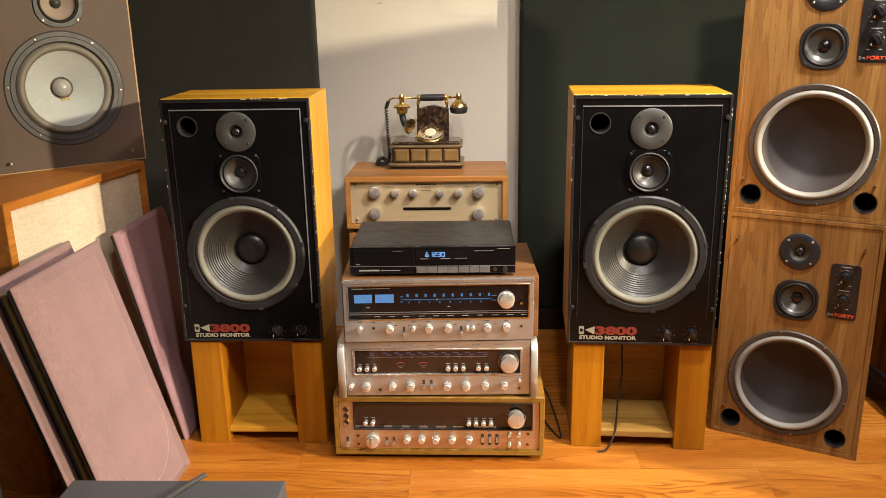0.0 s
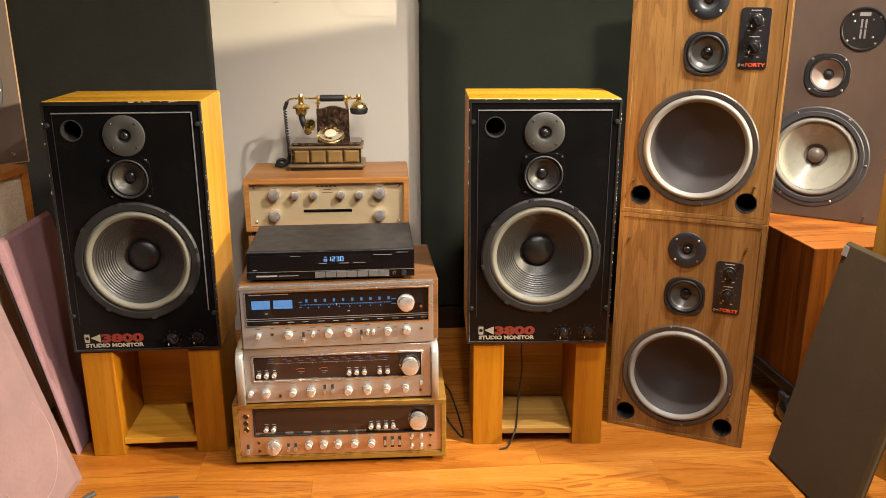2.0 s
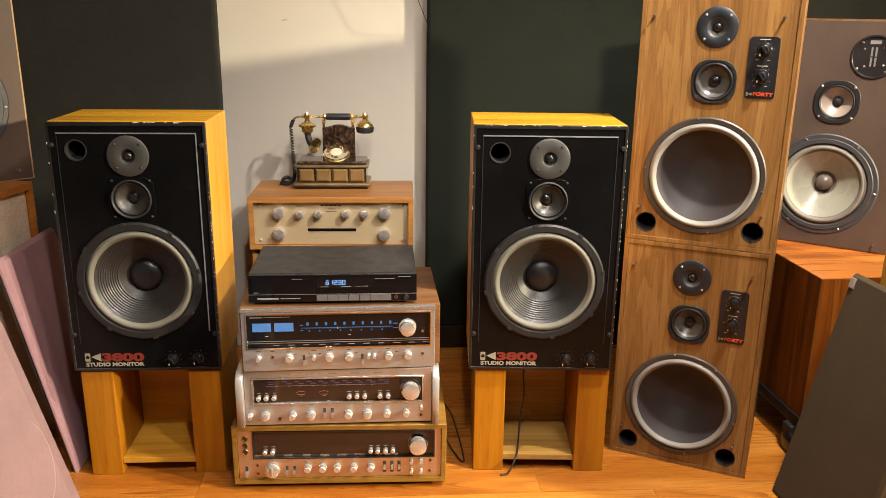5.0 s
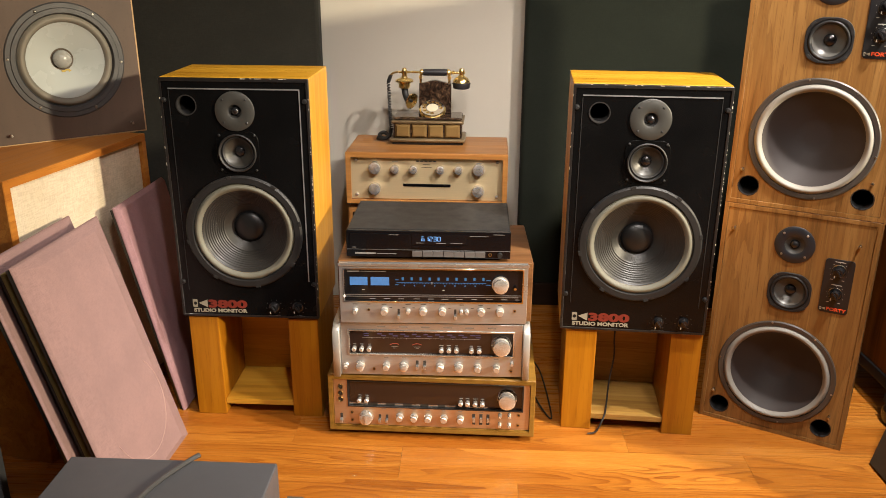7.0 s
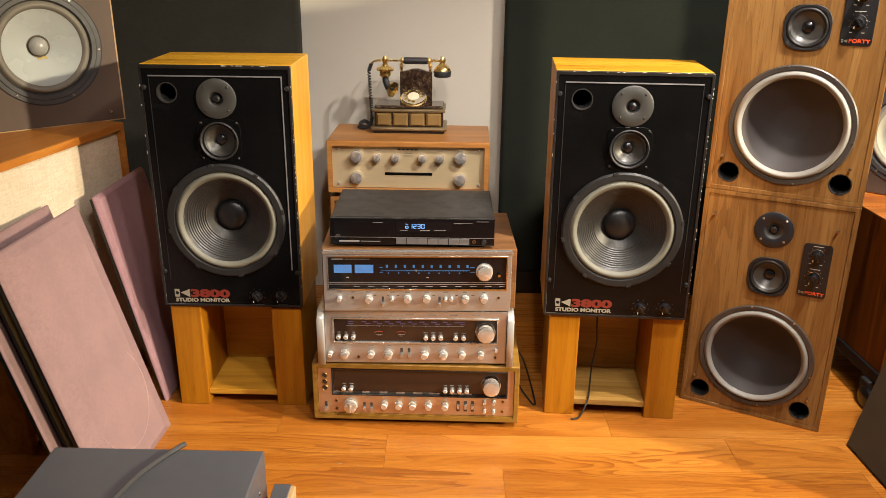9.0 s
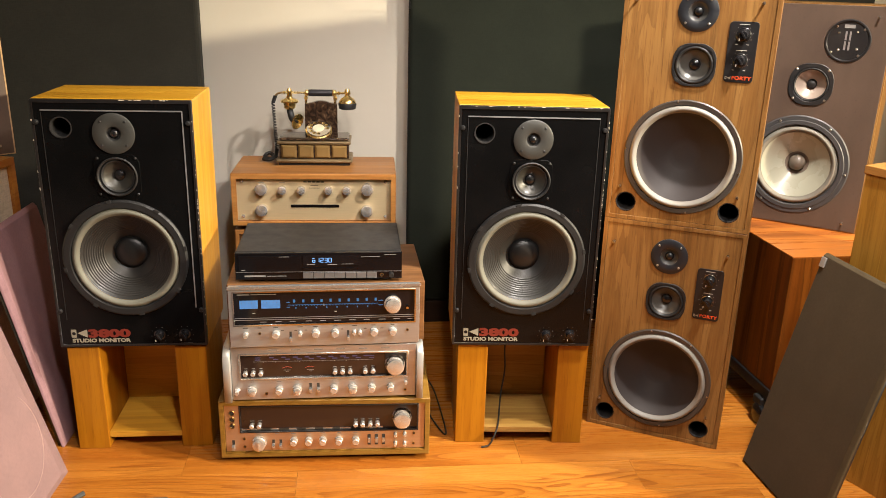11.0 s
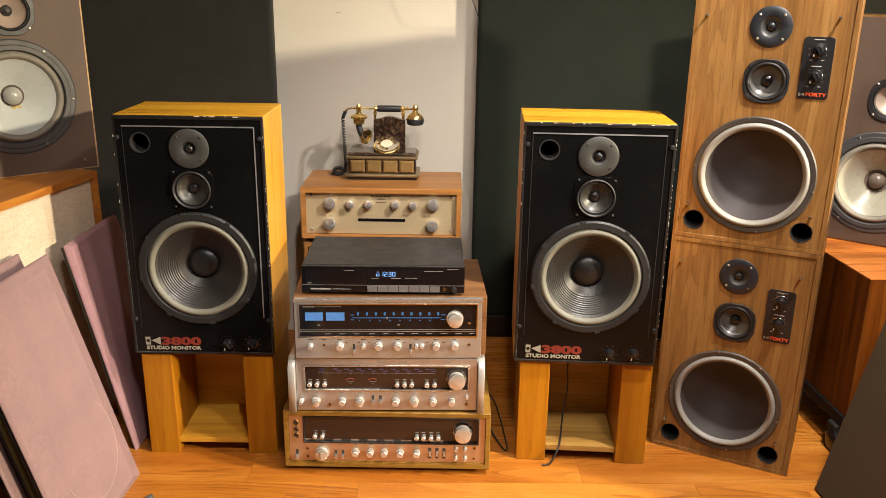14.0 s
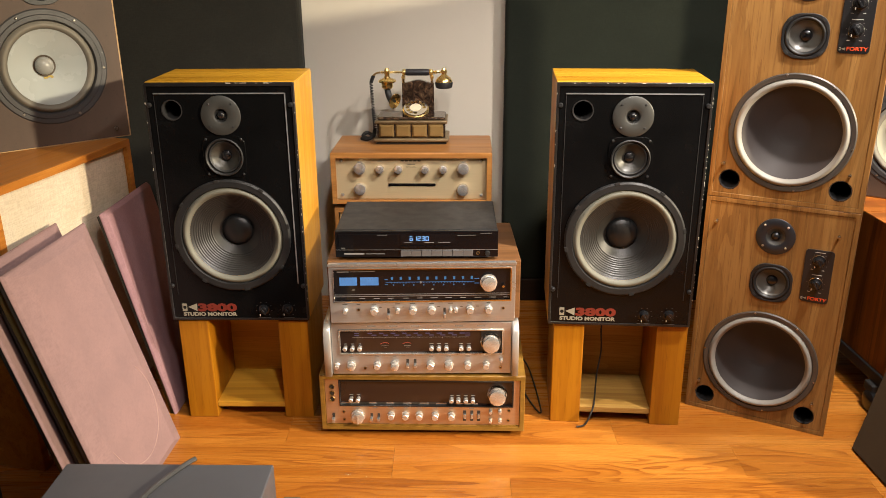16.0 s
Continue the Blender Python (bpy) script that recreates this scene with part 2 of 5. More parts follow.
ORANGE_INK = plain("orange_red_printed_ink", (0.60, 0.075, 0.02), 0.5)
DARK_INK = plain("dark_printed_ink", (0.03, 0.025, 0.02), 0.6)
BLUE_METER = glowing("lit_blue_meter", (0.11, 0.36, 0.80), 0.68)
BLUE_SCALE = glowing("lit_blue_dial_marks", (0.03, 0.32, 0.72), 0.5)
BLUE_DIGIT = glowing("lit_blue_segments", (0.22, 0.50, 1.0), 1.5)
VIOLET_SCALE = glowing("faint_violet_dial_marks", (0.16, 0.15, 0.42), 0.28)
RED_METER = glowing("lit_red_meter_arc", (0.9, 0.13, 0.06), 0.5)
BRASS = plain("polished_brass", (0.86, 0.66, 0.28), 0.27, 1.0, 0.15, 40)
BRASS_OLD = plain("aged_brass", (0.36, 0.24, 0.09), 0.34, 1.0, 0.25, 40)
BRASS_DULL = plain("tarnished_brass_moulding", (0.22, 0.16, 0.085), 0.38, 0.6, 0.3, 40, 0.05)
PINK_CLOTH = cloth("faded_mauve_grille_cloth", (0.295, 0.187, 0.184), (0.247, 0.16, 0.16), 700)
PINK_WORN = cloth("worn_pale_mauve_cloth", (0.42, 0.285, 0.26), (0.37, 0.25, 0.235), 700)
MAUVE_CLOTH = cloth("mauve_grille_cloth", (0.33, 0.195, 0.215), (0.27, 0.155, 0.175), 700)
OLIVE_CLOTH = cloth("olive_frame_edge_cloth", (0.30, 0.25, 0.11), (0.24, 0.20, 0.085), 500)
CREAM_CLOTH = cloth("cream_woven_grille_cloth", (0.66, 0.56, 0.43), (0.58, 0.49, 0.36), 420, 0.95, 14, 0.6)
BROWN_CLOTH = cloth("dark_brown_grille_cloth", (0.068, 0.050, 0.027), (0.056, 0.042, 0.022), 800)
PANEL_CLOTH = cloth("black_felt_panel", (0.022, 0.0216, 0.0185), (0.0175, 0.0172, 0.0148), 600)
PANEL_GREEN = cloth("dark_green_black_felt_panel", (0.0112, 0.0140, 0.0098), (0.0088, 0.011, 0.0076), 600)
CASE_GREY = plain("dark_grey_textured_metal", (0.075, 0.077, 0.088), 0.45, 0, 0.14, 12, 0.08)
CLEAR_CASE = plain("pale_plastic_case", (0.62, 0.62, 0.60), 0.15, 0, 0.15, 20)
CARD = plain("tan_cardboard", (0.42, 0.27, 0.13), 0.8, 0, 0.12, 30)


def board():
    m = Mat("dark_brown_flecked_board", (0.1, 0.07, 0.06), 0.62)
    v = m.coords()
    fleck = m.noise(v, 160, 4, 0.7)
    smear = m.noise(m.coords((1, 1, 0.35)), 9, 4)
    col = m.ramp(smear, [(0.3, (0.058, 0.035, 0.022)), (0.7, (0.083, 0.051, 0.034))])
    col = m.mix(m.grey(fleck, 0, 0.75, 0.58, 0.74), col, (0.045, 0.025, 0.02))
    m.put("Base Color", col)
    m.bump(fleck, 0.2, 0.0006)
    return m.m


def marble():
    m = Mat("dark_brown_onyx", (0.1, 0.06, 0.04), 0.14)
    n = m.noise(m.coords(), 34, 6, 0.6, 2.2)
    m.put("Base Color", m.ramp(n, [(0.32, (0.012, 0.007, 0.005)), (0.55, (0.045, 0.026, 0.016)), (0.68, (0.17, 0.11, 0.065)), (0.76, (0.03, 0.016, 0.01))]))
    m.put("Coat Weight", 0.5)
    return m.m


def wall_paint(name, colour):
    m = Mat(name, colour, 0.72)
    v = m.coords()
    n = m.noise(v, 2.2, 5, 0.6)
    s = m.noise(v, 55, 4, 0.7)
    col = m.mix(m.grey(n, 0, 1, 0.3, 0.7), tuple(c * 0.93 for c in colour), colour)
    col = m.mix(m.grey(s, 0, 0.25, 0.68, 0.8), col, tuple(c * 0.7 for c in colour))
    m.put("Base Color", col)
    m.bump(m.noise(v, 240, 3), 0.12, 0.001)
    return m.m


BROWN_BOARD, MARBLE = board(), marble()
WALL_PAINT = wall_paint("cream_wall_paint", (0.505, 0.472, 0.402))
SIDE_PAINT = wall_paint("off_white_wall_paint", (0.46, 0.42, 0.38))
CEILING_PAINT = wall_paint("white_ceiling_paint", (0.72, 0.69, 0.64))


# ---- mesh helpers ----
SPECKS = {"printed_caption", "dial_scale", "band_marks", "scale_marks", "white_mark", "paint_chips", "captions", "top_marks", "print_bars", "display_segments", "display_marks", "maker_lettering", "needle_scale", "meter_arc", "tray_marks", "ribbon_slots", "meter_base", "maker_bar"}


def part(name, bm, material, parent=None, label=""):
    """Links a bmesh as one mesh object under a thing or a part."""
    mesh = bpy.data.meshes.new(name)
    bm.to_mesh(mesh)
    bm.free()
    mesh.materials.append(material)
    ob = new(name, mesh)
    if name in SPECKS:
        ob["kind"] = "stuff"
    if parent is not None:
        ob.parent = parent
    if label:
        ob["label"] = label
    return ob


def smooth(ob, angle=40):
    ob.data.shade_smooth()
    ob.data.set_sharp_from_angle(angle=radians(angle))
    return ob


def thing(name, m, label, category, group="", kind=""):
    ob = new(name)
    ob.empty_display_size = 0.05
    ob.matrix_basis = m
    return tagged(ob, label, category, group, kind)


def box(x0, x1, y0, y1, z0, z1, bevel=0.0, bm=None, segments=2):
    bm = bm or bmesh.new()
    vs = [bm.verts.new((x, y, z)) for x in (x0, x1) for y in (y0, y1) for z in (z0, z1)]
    fs = [bm.faces.new([vs[i] for i in f]) for f in ((0, 1, 3, 2), (4, 6, 7, 5), (0, 4, 5, 1), (2, 3, 7, 6), (0, 2, 6, 4), (1, 5, 7, 3))]
    if bevel:
        es = list({e for f in fs for e in f.edges})
        bmesh.ops.bevel(bm, geom=es, offset=bevel, segments=segments, affect="EDGES", profile=0.5)
    return bm


def turned(profile, x=0.0, z=0.0, segments=48, bm=None):
    """A body of revolution about the y axis; profile holds (radius, y)."""
    bm = bm or bmesh.new()
    rings = []
    for r, y in profile:
        if r < 1e-6:
            rings.append([bm.verts.new((x, y, z))])
        else:
            rings.append([bm.verts.new((x + r * math.cos(2 * math.pi * i / segments), y, z + r * math.sin(2 * math.pi * i / segments))) for i in range(segments)])
    for a, b in zip(rings, rings[1:]):
        for i in range(segments):
            j = (i + 1) % segments
            if len(a) == 1 and len(b) > 1:
                bm.faces.new((a[0], b[i], b[j]))
            elif len(b) == 1 and len(a) > 1:
                bm.faces.new((a[i], b[0], a[j]))
            elif len(a) > 1:
                bm.faces.new((a[i], b[i], b[j], a[j]))
    bmesh.ops.recalc_face_normals(bm, faces=bm.faces)
    return bm


def spun(profile, x=0.0, y=0.0, segments=32, bm=None):
    """A body of revolution about an upright axis; profile holds (radius, z)."""
    bm = turned(profile, 0, 0, segments, bm)
    bmesh.ops.transform(bm, matrix=Matrix.Translation((x, y, 0)) @ Matrix.Rotation(radians(90), 4, "X"), verts=bm.verts)
    return bm


def sheet(outline, holes, y0, y1, bevel=0.0):
    """A flat board in the x-z plane from y0 to y1 with holes; every loop is a list of (x, z)."""
    cu = bpy.data.curves.new("board", "CURVE")
    cu.dimensions, cu.fill_mode, cu.extrude, cu.bevel_depth, cu.bevel_resolution = "2D", "BOTH", abs(y1 - y0) / 2 - bevel, bevel, 1
    cu.offset = -bevel
    for loop in (outline, *holes):
        s = cu.splines.new("POLY")
        s.points.add(len(loop) - 1)
        s.use_cyclic_u = True
        for p, (x, z) in zip(s.points, loop):
            p.co = (x, z, 0, 1)
    ob = bpy.data.objects.new("board", cu)
    mesh = bpy.data.meshes.new_from_object(ob)
    bm = bmesh.new()
    bm.from_mesh(mesh)
    bpy.data.objects.remove(ob), bpy.data.curves.remove(cu), bpy.data.meshes.remove(mesh)
    bmesh.ops.remove_doubles(bm, verts=bm.verts, dist=1e-5)
    bmesh.ops.transform(bm, matrix=Matrix.Translation((0, (y0 + y1) / 2, 0)) @ Matrix.Rotation(radians(90), 4, "X"), verts=bm.verts)
    return bm


def ring(x, z, r, n=48):
    return [(x + r * math.cos(2 * math.pi * i / n), z + r * math.sin(2 * math.pi * i / n)) for i in range(n)]


def rect(x0, x1, z0, z1, r=0.0, n=5):
    if not r:
        return [(x0, z0), (x1, z0), (x1, z1), (x0, z1)]
    out = []
    for cx, cz, a in ((x1 - r, z0 + r, -90), (x1 - r, z1 - r, 0), (x0 + r, z1 - r, 90), (x0 + r, z0 + r, 180)):
        out += [(cx + r * math.cos(radians(a + 90 * i / n)), cz + r * math.sin(radians(a + 90 * i / n))) for i in range(n + 1)]
    return out


def tube(points, radius, segments=8, bm=None):
    """A round cable through smooth points."""
    pts = [Vector(p) for p in points]
    fine = []
    for i in range(len(pts) - 1):
        p0, p1, p2, p3 = pts[max(i - 1, 0)], pts[i], pts[i + 1], pts[min(i + 2, len(pts) - 1)]
        for k in range(8):
            t = k / 8
            fine.append(0.5 * ((2 * p1) + (p2 - p0) * t + (2 * p0 - 5 * p1 + 4 * p2 - p3) * t * t + (3 * p1 - p0 - 3 * p2 + p3) * t ** 3))
    fine.append(pts[-1])
    bm = bm or bmesh.new()
    last, side = None, None
    for i, p in enumerate(fine):
        d = (fine[min(i + 1, len(fine) - 1)] - fine[max(i - 1, 0)]).normalized()
        side = (side - d * side.dot(d)).normalized() if side else d.orthogonal().normalized()
        up = d.cross(side)
        now = [bm.verts.new(p + radius * (side * math.cos(a) + up * math.sin(a))) for a in (2 * math.pi * k / segments for k in range(segments))]
        if last:
            for k in range(segments):
                bm.faces.new((last[k], last[(k + 1) % segments], now[(k + 1) % segments], now[k]))
        else:
            bm.faces.new(now[::-1])
        last = now
    bm.faces.new(last)
    bmesh.ops.recalc_face_normals(bm, faces=bm.faces)
    return bm


def lettering(text, x0, x1, z0, z1, y, bold=0.0, depth=0.0006):
    """Flat raised letters that fill the given box on a front that faces -y."""
    cu = bpy.data.curves.new("letters", "FONT")
    cu.body, cu.size, cu.extrude, cu.offset = text, 1.0, 0.01, bold
    cu.resolution_u = 3
    ob = bpy.data.objects.new("letters", cu)
    mesh = bpy.data.meshes.new_from_object(ob)
    bm = bmesh.new()
    bm.from_mesh(mesh)
    bpy.data.objects.remove(ob), bpy.data.curves.remove(cu), bpy.data.meshes.remove(mesh)
    xs, zs = [v.co.x for v in bm.verts], [v.co.y for v in bm.verts]
    ax, az = (x1 - x0) / (max(xs) - min(xs)), (z1 - z0) / (max(zs) - min(zs))
    bx, bz = min(xs), min(zs)
    for v in bm.verts:
        v.co = Vector((x0 + (v.co.x - bx) * ax, y - depth * (1 if v.co.z > 0 else 0), z0 + (v.co.y - bz) * az))
    bmesh.ops.recalc_face_normals(bm, faces=bm.faces)
    return bm


def bars(rows, y, bm=None, depth=0.0004):
    """Small flat printed bars (x0, x1, z0, z1) on a front."""
    bm = bm or bmesh.new()
    for x0, x1, z0, z1 in rows:
        box(x0, x1, y - depth, y, z0, z1, bm=bm)
    return bm


# ---- the room ----
X0, X1, Y0, Y1, TOP = -2.3, 4.3, -2.6, 2.90, 2.62
tagged(part("wall_north", box(X0, X1, Y1, Y1 + 0.12, 0, TOP), WALL_PAINT), "cream painted back wall with faint stains and scuffs", "wall", kind="structure")
tagged(part("wall_south", box(X0, X1, Y0 - 0.12, Y0, 0, TOP), SIDE_PAINT), "off-white painted wall behind the camera", "wall", kind="structure")
tagged(part("wall_west", box(X0 - 0.12, X0, Y0, Y1, 0, TOP), SIDE_PAINT), "off-white painted side wall", "wall", kind="structure")
tagged(part("wall_east", box(X1, X1 + 0.12, Y0, Y1, 0, TOP), SIDE_PAINT), "off-white painted side wall", "wall", kind="structure")
tagged(part("ceiling", box(X0 - 0.12, X1 + 0.12, Y0 - 0.12, Y1 + 0.12, TOP, TOP + 0.1), CEILING_PAINT), "plain white painted ceiling", "ceiling", kind="structure")

# thin wire that hangs a hand's width before the cream wall
tagged(part("hanging_wire", tube([(0.065, 2.70, 1.46), (0.112, 2.71, 1.345), (0.1526, 2.72, 1.247), (0.183, 2.73, 1.175), (0.1915, 2.80, 1.15), (0.1945, 2.845, 1.135)], 0.0013, 6), RUBBER), "thin dark wire hanging loosely before the cream wall", "wire")
tagged(part("wall_scuff", tube([(-0.290, Y1 - 0.0004, 1.166), (-0.282, Y1 - 0.0004, 1.169), (-0.272, Y1 - 0.0004, 1.168)], 0.0016, 5), plain("grey_scuff", (0.27, 0.24, 0.20), 0.9)), "small grey scuff on the cream wall", "scuff", kind="structure")


def felt_panel(x0, x1, z1, material, label, z0=0.09):
    ob = thing("wall_panel", pose(0, Y1, 0), label, "wall panel", "dark panels on the wall", "structure")
    part("felt_face", box(x0, x1, -0.062, -0.004, z0, z1, 0.012, segments=3), material, ob)
    part("wooden_base", box(x0 + 0.004, x1 - 0.004, -0.055, -0.004, 0.0, z0 - 0.003, 0.003), DARK_BASE, ob, "dark stained wooden base rail")


DARK_BASE = wood("dark_stained_rail", (0.009, 0.005, 0.003), (0.016, 0.008, 0.0045), (0.024, 0.012, 0.006), "x", 0.5)
felt_panel(-1.75, -0.497, 2.25, PANEL_CLOTH, "tall black felt-covered acoustic panel on the back wall")
felt_panel(0.193, 1.222, 2.25, PANEL_GREEN, "tall greenish-black felt-covered acoustic panel on the back wall")
felt_panel(1.262, 1.83, 2.25, PANEL_CLOTH, "narrow black felt-covered acoustic panel on the back wall")


# assumed fixtures, all out of view, at the lamp positions
def ceiling_spot(eye, target):
    ob = thing("ceiling_spotlight", pose(eye[0], eye[1], TOP), "black ceiling track spotlight, unseen and assumed, switched on", "spotlight", "ceiling spotlights")
    part("mount", spun([(0, 0), (0.045, 0), (0.045, -0.02), (0.012, -0.024), (0.012, -0.1), (0, -0.1)]), BLACK_METAL, ob)
    d = (Vector(target) - Vector(eye)).normalized()
    can = part("lamp_can", spun([(0.0, 0.05), (0.040, 0.05), (0.052, 0.03), (0.052, -0.10), (0.048, -0.10), (0.047, 0.03), (0, 0.035)]), BLACK_METAL, ob)
    can.matrix_basis = Matrix.Translation(Vector(eye) - Vector((eye[0], eye[1], TOP)) - d * 0.10) @ (-d).to_track_quat("Z", "Y").to_matrix().to_4x4()


ceiling_spot(LAMP_KEY, (0.35, 2.0, 0.3))
ceiling_spot(LAMP_SIDE, (0.0, 2.4, 0.7))
ceiling_spot(LAMP_FRONT, (0.1, 2.2, 0.5))
# made-up fixture for the added fill
ceiling_spot(LAMP_FILL, (-0.4, 0.6, 0.0))


# ---- loudspeaker drivers: built on a front that faces -y, centred on (x, z) ----
def screws(parent, x, z, r, n, a0=0.0, y=-0.006, size=0.004, material=None):
    for i in range(n):
        a = radians(a0) + 2 * math.pi * i / n
        smooth(part("screw", turned([(0, y - size * 0.5), (size * 0.6, y - size * 0.45), (size, y), (size, y + 0.003)], x + r * math.cos(a), z + r * math.sin(a), 10), material or SCREW, parent))


def cone_profile(r_out, r_in, depth, ribs=0, height=0.0008, curve=0.75):
    out = []
    n = 60 if ribs else 14
    for i in range(n + 1):
        t = i / n
        r = r_out + (r_in - r_out) * t
        y = depth * t ** curve
        if ribs and 0.02 < t < 0.62:
            y += height * math.sin(t / 0.62 * ribs * 2 * math.pi)
        out.append((r, y))
    return out


def roll(r_out, r_in, bulge, y=0.0, n=10):
    return [(r_out + (r_in - r_out) * i / n, y - bulge * math.sin(math.pi * i / n)) for i in range(n + 1)]


def woofer_studio(parent, x, z):
    w = smooth(part("woofer", turned([(0.131, 0.012), (0.131, -0.004), (0.134, -0.009), (0.148, -0.009), (0.1525, -0.005), (0.1525, 0.004)], x, z, 96), FRAME_GREY, parent, "twelve-inch woofer with dark grey cast frame"))
    for i in range(8):
        a = 22.5 + 45 * i + 12
        # solid near-black block that paints the shade of a cut-out
        n = part("notch_shade", box(-0.0065, 0.0065, -0.0098, -0.003, 0.1455, 0.1535, 0.001), DARK_VOID, w)
        n.matrix_basis = Matrix.Translation((x, 0, z)) @ Matrix.Rotation(radians(a), 4, "Y")
    smooth(part("surround", turned(roll(0.132, 0.112, 0.008, -0.001), x, z, 72), FOAM_BEIGE, w, "beige foam surround"))
    smooth(part("cone", turned(cone_profile(0.112, 0.036, 0.058, 10, 0.0011, 0.85), x, z, 72), CONE_DARK, w, "ribbed charcoal paper cone"), 180)
    smooth(part("dust_cap", turned([(0.041, 0.055)] + [(0.041 * math.cos(t), 0.052 - 0.016 * math.sin(t)) for t in (0.2, 0.5, 0.8, 1.1, 1.35)] + [(0, 0.036)], x, z, 40), CAP_BLACK, w, "soft black dust cap"))


def midrange_studio(parent, x, z):
    m = part("midrange", sheet(rect(x - 0.054, x + 0.054, z - 0.054, z + 0.054, 0.024), [ring(x, z, 0.043)], -0.002, 0.004, 0.001), BAFFLE, parent, "square-framed black midrange driver")
    smooth(part("trim_ring", turned([(0.048, -0.004), (0.0485, -0.008), (0.046, -0.0095), (0.043, -0.007), (0.042, 0.004)], x, z), FRAME_GREY, m))
    smooth(part("surround", turned(roll(0.043, 0.035, 0.0035, 0.0), x, z), RUBBER, m))
    smooth(part("cone", turned(cone_profile(0.036, 0.012, 0.018), x, z), CONE_MID, m))
    smooth(part("dust_cap", turned([(0.0135, 0.018), (0.012, 0.011), (0.006, 0.0075), (0, 0.0065)], x, z, 24), DOME, m))
    screws(m, x, z, 0.063, 4, 45, -0.002, 0.0036, FRAME_GREY)


def tweeter_plate(parent, x, z, r, plate, label, hole=0.017, dome=0.011, ringed=False):
    t = smooth(part("tweeter", turned([(hole, 0.006), (hole, -0.003), (hole + 0.003, -0.0045), (r - 0.002, -0.0045), (r, -0.003), (r, 0.004)], x, z, 64), plate, parent, label))
    smooth(part("waveguide", turned([(hole, -0.003), (dome + 0.002, 0.004), (dome, 0.0045)], x, z, 32), TWEETER_GREY if ringed else RUBBER, t))
    smooth(part("dome", turned([(dome, 0.005), (dome * 0.9, 0.0), (dome * 0.55, -0.004), (0, -0.0055)], x, z, 28), DOME, t))
    screws(t, x, z, r - 0.009, 4, 45, -0.0045, 0.0032, SCREW if ringed else FRAME_BLACK)
    return t


def port_tube(parent, x, z, r, material=None):
    smooth(part("bass_port", turned([(r + 0.0025, 0.002), (r + 0.0025, -0.0015), (r, -0.0015), (r - 0.001, 0.004), (r - 0.001, 0.12), (0, 0.12)], x, z, 40), material or DARK_VOID, parent, "round black bass port"))


def peg(parent, x, z, y=-0.002):
    smooth(part("grille_peg", turned([(0, y - 0.016), (0.003, y - 0.0155), (0.0042, y - 0.013), (0.0036, y - 0.010), (0.0028, y - 0.008), (0.0028, y)], x, z, 14), SCREW, parent))


def shell(w, d, h, t, y0=0.0, bevel=0.0015):
    """An open-fronted cabinet with board thickness, in one closed mesh."""
    bm = bmesh.new()

    def eight(x, ya, yb, za, zb):
        return [bm.verts.new(c) for c in ((-x, ya, za), (x, ya, za), (x, ya, zb), (-x, ya, zb), (-x, yb, za), (x, yb, za), (x, yb, zb), (-x, yb, zb))]

    o, i = eight(w / 2, y0, d, 0, h), eight(w / 2 - t, y0, d - t, t, h - t)
    for k in range(4):
        n = (k + 1) % 4
        bm.faces.new((o[k], o[n], i[n], i[k])), bm.faces.new((o[n], o[k], o[k + 4], o[n + 4])), bm.faces.new((i[k], i[n], i[n + 4], i[k + 4]))
    bm.faces.new(o[4:]), bm.faces.new(i[:3:-1])
    bmesh.ops.recalc_face_normals(bm, faces=bm.faces)
    outer = set(o)
    bmesh.ops.bevel(bm, geom=[e for e in bm.edges if e.verts[0] in outer and e.verts[1] in outer], offset=bevel, segments=1, affect="EDGES")
    return bm


def mark(parent, x, z, s, y):
    """The maker's mark, drawn as a plain horn and square."""
    bm = sheet([(x + 0.40 * s, z + 0.30 * s), (x + s, z), (x + s, z + 0.56 * s), (x + 0.40 * s, z + 0.32 * s)], [], y - 0.0006, y)
    b2 = sheet(rect(x, x + 0.32 * s, z, z + 0.56 * s, 0.05 * s), [ring(x + 0.16 * s, z + 0.28 * s, 0.12 * s, 20)], y - 0.0006, y)
    mesh = bpy.data.meshes.new("mark_piece")
    b2.to_mesh(mesh)
    b2.free()
    bm.from_mesh(mesh)
    bpy.data.meshes.remove(mesh)
    part("maker_mark", bm, CREAM_INK, parent, "cream printed horn mark")


def control_knob(parent, x, z, r, y=0.0):
    k = smooth(part("control_knob", turned([(0, y - 0.014), (r * 0.62, y - 0.014), (r * 0.7, y - 0.012), (r * 0.78, y - 0.002), (r, y - 0.001), (r, y)], x, z, 28), DOME, parent, "glossy black control knob"))
    g = part("grip", box(-r * 0.16, r * 0.16, y - 0.018, y - 0.013, -r * 0.75, r * 0.75, 0.0008), DOME, k)
    g.matrix_basis = Matrix.Translation((x, 0, z)) @ Matrix.Rotation(radians(-35), 4, "Y")
    part("pointer", bars([(x - r * 0.62, x - r * 0.46, z - r * 0.95, z - r * 0.55)], y - 0.0145), WHITE_INK, k)


